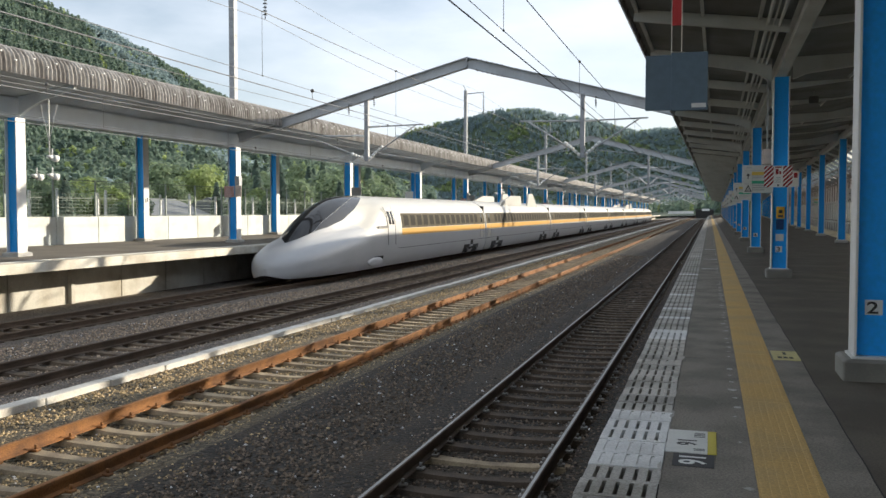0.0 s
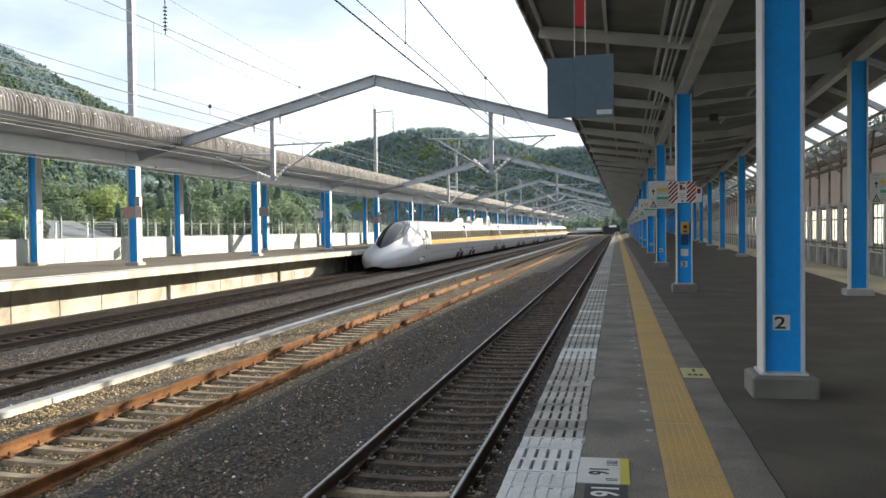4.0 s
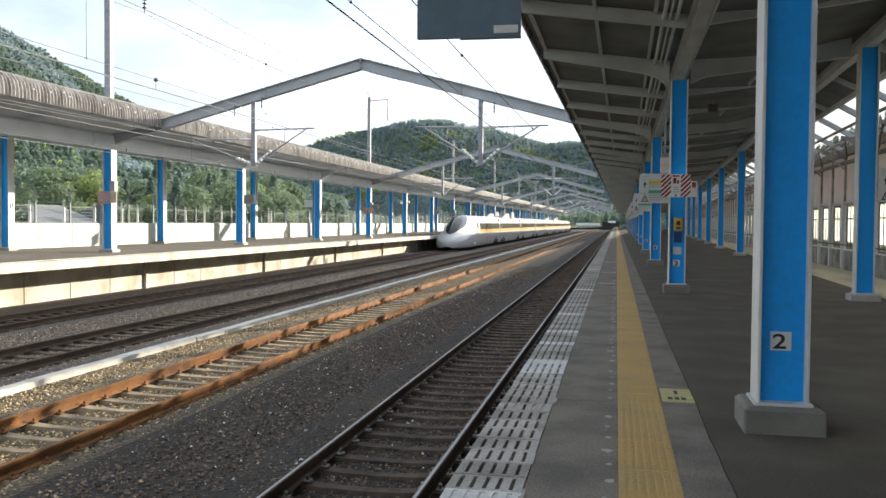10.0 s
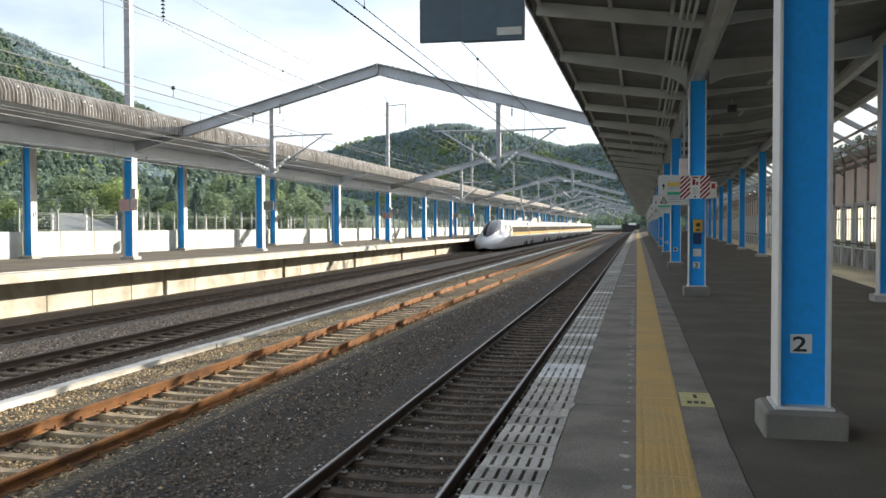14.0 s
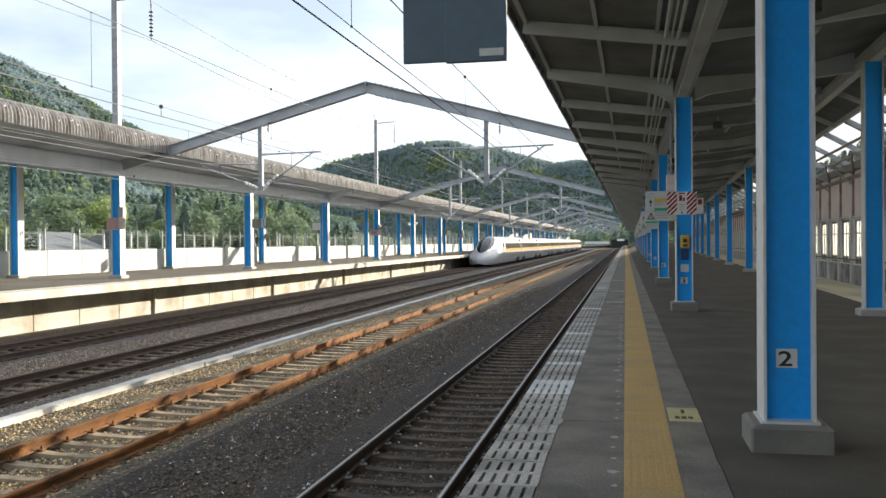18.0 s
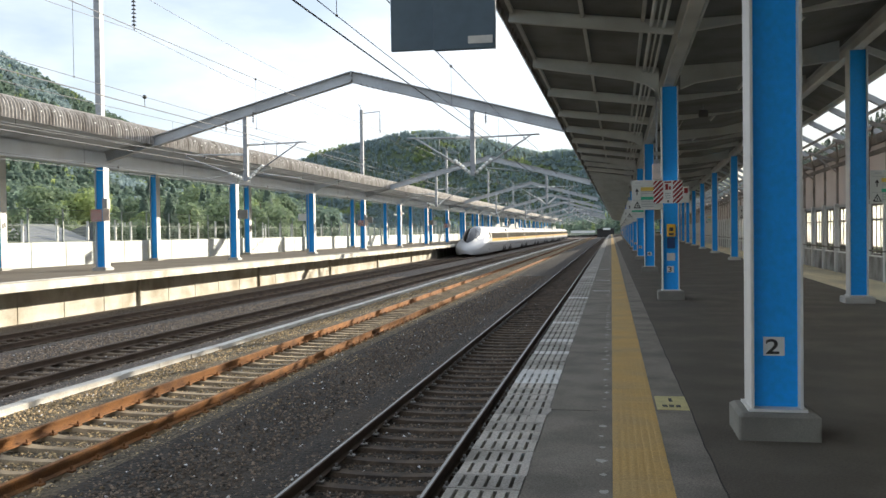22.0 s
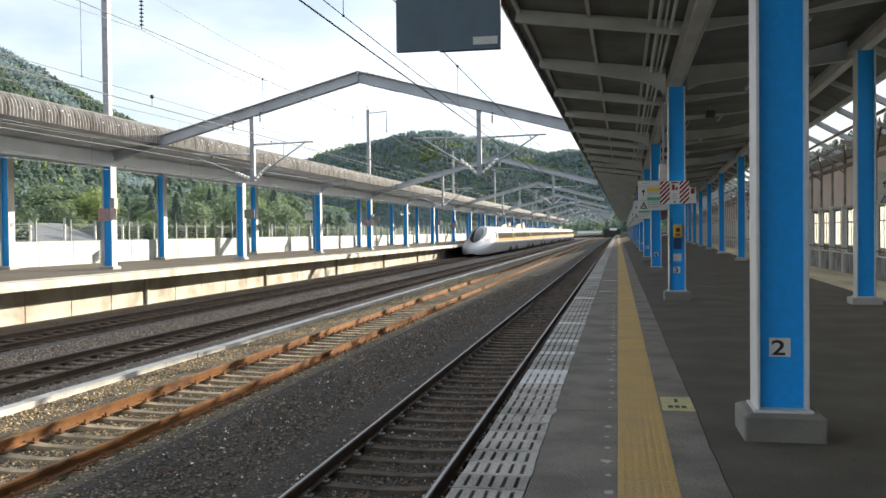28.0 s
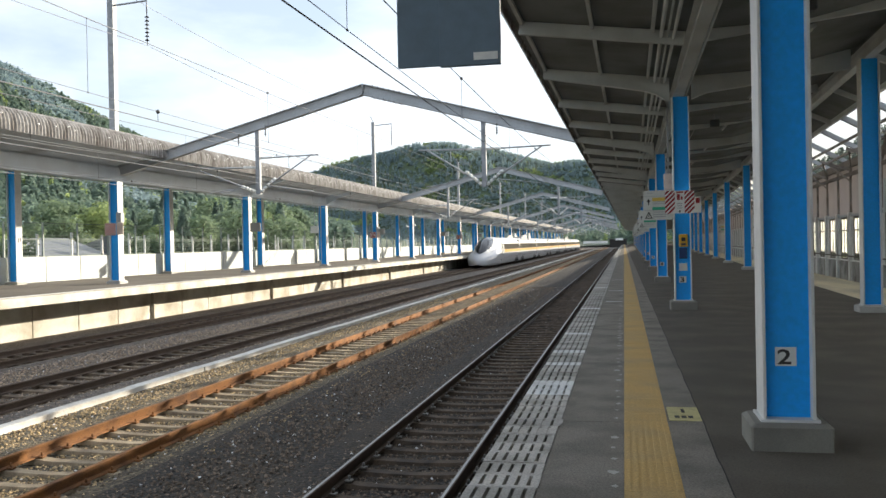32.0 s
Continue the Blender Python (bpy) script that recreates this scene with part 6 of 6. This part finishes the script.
    tile = material("grey_roof_tile", (0.16, 0.17, 0.18), 0.6, vary=0.3)
    for x, y, w, d, h in ((-44, 56, 9, 8, 2.2), (-50, 80, 10, 8, 2.6), (-46, 22, 8, 7, 2.0)):
        ho = empty("house", pose(x, y, BED_Z))
        tagged(ho, "low house with a grey tiled roof behind the fence", "house", group="houses behind the fence")
        part("wall", new_box(-w / 2, w / 2, -d / 2, d / 2, -0.3, h), wall, ho)
        bm = bmesh.new()
        prism(bm, [(-w / 2 - 0.5, h), (w / 2 + 0.5, h), (0, h + 1.9)], -d / 2 - 0.4, d / 2 + 0.4)
        bmesh.ops.recalc_face_normals(bm, faces=bm.faces)
        part("roof", bm, tile, ho)
        for k in (-1, 0, 1):
            part("window", new_box(w / 2 - 0.02, w / 2 + 0.02, k * 2.2 - 0.5, k * 2.2 + 0.5, 0.9, 1.8), BLACK_GLASS, ho)


# ---- woods and hills ----
def crown_arrays(rnd, conifer, cards):
    """Leaf cards of one tree of height 1: centres on a lumpy crown, as (n, 4, 3) corners."""
    u = rnd.rand(cards)
    if conifer:
        z = 0.12 + 0.88 * u
        r = 0.2 * (1 - z) ** 0.8 * (0.6 + 0.5 * rnd.rand(cards)) + 0.01
        a = rnd.rand(cards) * 6.283
        c = np.stack([r * np.cos(a), r * np.sin(a), z], -1)
        s = 0.035 + 0.03 * rnd.rand(cards)
    else:
        lobes = np.stack([rnd.uniform(-0.22, 0.22, 9), rnd.uniform(-0.22, 0.22, 9), rnd.uniform(0.4, 0.82, 9)], -1)
        rad = rnd.uniform(0.12, 0.22, 9)
        pick = rnd.randint(0, 9, cards)
        d = rnd.normal(size=(cards, 3))
        d /= np.linalg.norm(d, axis=1)[:, None]
        c = lobes[pick] + d * (rad[pick] * (0.75 + 0.3 * rnd.rand(cards)))[:, None]
        s = 0.03 + 0.03 * rnd.rand(cards)
    # leaves face outwards and up
    out = c * (1, 1, 0) if conifer else d * 0.2
    n1 = out / (np.linalg.norm(out, axis=1)[:, None] + 1e-6) + rnd.normal(size=(cards, 3)) * 0.45 + (0, 0, 0.55)
    n1 /= np.linalg.norm(n1, axis=1)[:, None]
    t1 = np.cross(n1, rnd.normal(size=(cards, 3)))
    t1 /= np.linalg.norm(t1, axis=1)[:, None] + 1e-9
    t2 = np.cross(n1, t1)
    s = s[:, None]
    return np.stack([c - t1 * s, c - t2 * s * 0.6, c + t1 * s, c + t2 * s * 0.6], 1)


def fine_crown(rnd, conifer, cards):
    p = crown_arrays(rnd, conifer, cards)
    mid = p.mean(1, keepdims=True)
    return mid + (p - mid) * 0.62


def cards_mesh(name, corners, mat):
    n = len(corners)
    me = bpy.data.meshes.new(name)
    me.from_pydata(corners.reshape(-1, 3).tolist(), [], (np.arange(n * 4).reshape(n, 4)).tolist())
    me.materials.append(mat)
    return me


def mound(x, y, cx, cy, a, b, h, turn=0.0):
    """One rounded hill of height h at (cx, cy), a and b metres wide, turned by an angle."""
    c, d = math.cos(turn), math.sin(turn)
    u, v = (x - cx) * c + (y - cy) * d, (y - cy) * c - (x - cx) * d
    return h * math.exp(-(u / a) ** 2 - (v / b) ** 2)


def terrain(x, y):
    """Height of the land behind the far platform and of the hills around."""
    near = max(mound(x, y, -364, 386, 150, 245, 108, 0.21), mound(x, y, 252, 600, 155, 150, 90))
    far = max(mound(x, y, -254, 1150, 314, 170, 133), mound(x, y, -163, 1150, 60, 170, 125), mound(x, y, -16, 1150, 235, 170, 109))
    top = max(near, far)
    rough = 6 * ease(top, 8, 60) * noise.noise((x / 55, y / 55, 0.3)) + 2.5 * ease(top, 8, 60) * noise.noise((x / 19, y / 19, 4.3))
    return BED_Z - 0.5 + top + rough


def hills():
    bm = bmesh.new()
    for xs, ys in ((np.linspace(-900, -40, 80), np.linspace(-60, 1500, 110)), (np.linspace(40, 700, 40), np.linspace(-60, 1500, 80)), (np.linspace(-39.9, 39.9, 12), np.linspace(430, 1500, 60))):
        rows = [[bm.verts.new((x, y, terrain(x, y))) for x in xs] for y in ys]
        for p, q in zip(rows, rows[1:]):
            for i in range(len(p) - 1):
                bm.faces.new((p[i], p[i + 1], q[i + 1], q[i])).smooth = True
    tagged(part("hills", bm, material("wood_floor", (0.07, 0.1, 0.055), 0.95, vary=0.4, scale=0.08, fine=1.5)), "green hillsides behind the station", "hill", kind="structure")


def woods():
    rnd = np.random.RandomState(11)
    protos = {}
    for key, cards in ((True, 44), (False, 60)):
        protos[key] = [crown_arrays(rnd, key, cards) for _ in range(6)]
        for p in protos[key]:
            mid = p.mean(1, keepdims=True)
            p[:] = mid + (p - mid) * (1.9 if key else 2.1)
    far = {True: [], False: [], None: []}
    # the wooded hills, as one mesh of each kind of tree: sectors of bearing and distance, seen from the platform
    sectors = ((17000, -45, -17.5, 125, 620), (9500, -23, 4, 860, 1190), (2200, 7, 30, 380, 640), (700, -4, 7, 425, 640))
    for count, a0, a1, r0, r1 in sectors:
        for _ in range(count):
            bearing, dist = radians(rnd.uniform(a0, a1)), math.sqrt(rnd.uniform(r0 * r0, r1 * r1))
            x, y = 2.6 + dist * math.sin(bearing), -8 + dist * math.cos(bearing)
            z = terrain(x, y)
            if z < 0.5:
                continue
            line = [terrain(2.6 + (x - 2.6) * k / 16, -8 + (y + 8) * k / 16) - (1.5 + (z + 7.5) * k / 16) for k in range(5, 16)]
            if max(line) > 2:
                continue
            con = noise.noise((x / 60, y / 60, 5.0)) > (-0.22 if dist < 700 else 0.02)
            h = rnd.uniform(5, 8) if con else rnd.uniform(4, 6.2)
            p = protos[con][rnd.randint(6)]
            a = rnd.rand() * 6.283
            ca, sa = math.cos(a), math.sin(a)
            wide = rnd.uniform(1.0, 1.5)
            q = p.copy()
            q[..., 0], q[..., 1] = (p[..., 0] * ca - p[..., 1] * sa) * wide, (p[..., 0] * sa + p[..., 1] * ca) * wide
            q = q * h + (x, y, z - 1.0)
            bright = not con and noise.noise((x / 50, y / 50, 9.0)) > 0.3
            # distant conifers take the hazed hill tone too
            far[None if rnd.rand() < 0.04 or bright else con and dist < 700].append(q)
    for con, name, mat, words in ((True, "conifer_wood", LEAF_DARK, "dark conifer wood on the hillsides"), (False, "hazed_wood", LEAF_FAR, "green wood on the hillsides, lightened and blued for haze"), (None, "spring_wood", LEAF_BRIGHT, "bright spring foliage on the hillsides")):
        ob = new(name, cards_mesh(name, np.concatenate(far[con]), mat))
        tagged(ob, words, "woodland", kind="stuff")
    # single trees behind the fence
    kinds = []
    for con, mat, n in ((True, LEAF_DARK, 3), (False, LEAF_MID, 3), (False, LEAF_BRIGHT, 3)):
        for _ in range(n):
            me = cards_mesh("crown", fine_crown(rnd, con, 2600 if not con else 1800) , mat)
            kinds.append((con, me))
    bm = bmesh.new()
    rod(bm, (0, 0, -0.05), (0.01, 0, 0.45), 0.028, 8, 0.014)
    rod(bm, (0.01, 0, 0.44), (0.0, 0.01, 0.9), 0.014, 6, 0.003)
    for k in range(5):
        a = k * 1.3
        rod(bm, (0.005, 0, 0.3 + 0.06 * k), (0.16 * math.cos(a), 0.16 * math.sin(a), 0.48 + 0.07 * k), 0.009, 5, 0.002)
    trunk = bpy.data.meshes.new("trunk")
    bm.to_mesh(trunk)
    bm.free()
    trunk.materials.append(BARK)
    placed = 0
    while placed < 150:
        y = rnd.uniform(10, 190)
        x = -34 - abs(rnd.normal()) * 22 - (6 if y < 30 else 0)
        if (2.6 - x) / (y + 8) < 0.36 + 0.05 * rnd.rand():
            continue
        if any(abs(x - hx) < 7 and abs(y - hy) < 7 for hx, hy in ((-44, 56), (-50, 80), (-46, 22))):
            continue
        k = rnd.choice(9, p=[0.08, 0.08, 0.06, 0.2, 0.19, 0.18, 0.08, 0.07, 0.06])
        con, me = kinds[k]
        h = rnd.uniform(9, 15) if con else rnd.uniform(5.5, 10.5)
        h = min(h, 0.05 * math.hypot(x - 2.7, y + 8) * rnd.uniform(0.7, 1.25) + 1.5)
        t = empty("tree", pose(x, y, terrain(x, y) + 0.2, 0, 0, rnd.rand() * 360))
        t.scale = (h * (0.95 if con else 1.15), h * (0.95 if con else 1.15), h)
        tagged(t, "tall dark conifer behind the fence" if con else "leafy spring tree behind the fence" if k >= 6 else "green broadleaf tree behind the fence", "tree", group="trees behind the far platform")
        for nm, m2 in (("crown", me), ("trunk", trunk)):
            o = new(nm, m2)
            o.parent = t
        placed += 1


ground()
hills()
woods()
near_platform()
far_platform()
back_wall()
near_roof()
far_roof()
columns()
barrier()
overhead()
express, train_rows = train()
stopping_mark()
fittings()
hanging_panel()
far_fittings()
cable_trough()
for c, rust in zip(TRACKS, (False, True, False, False)):
    track(c, rust, 110)
platform_edge()
loose_stones()


def motions():
    walk(express, train_rows)


motions()
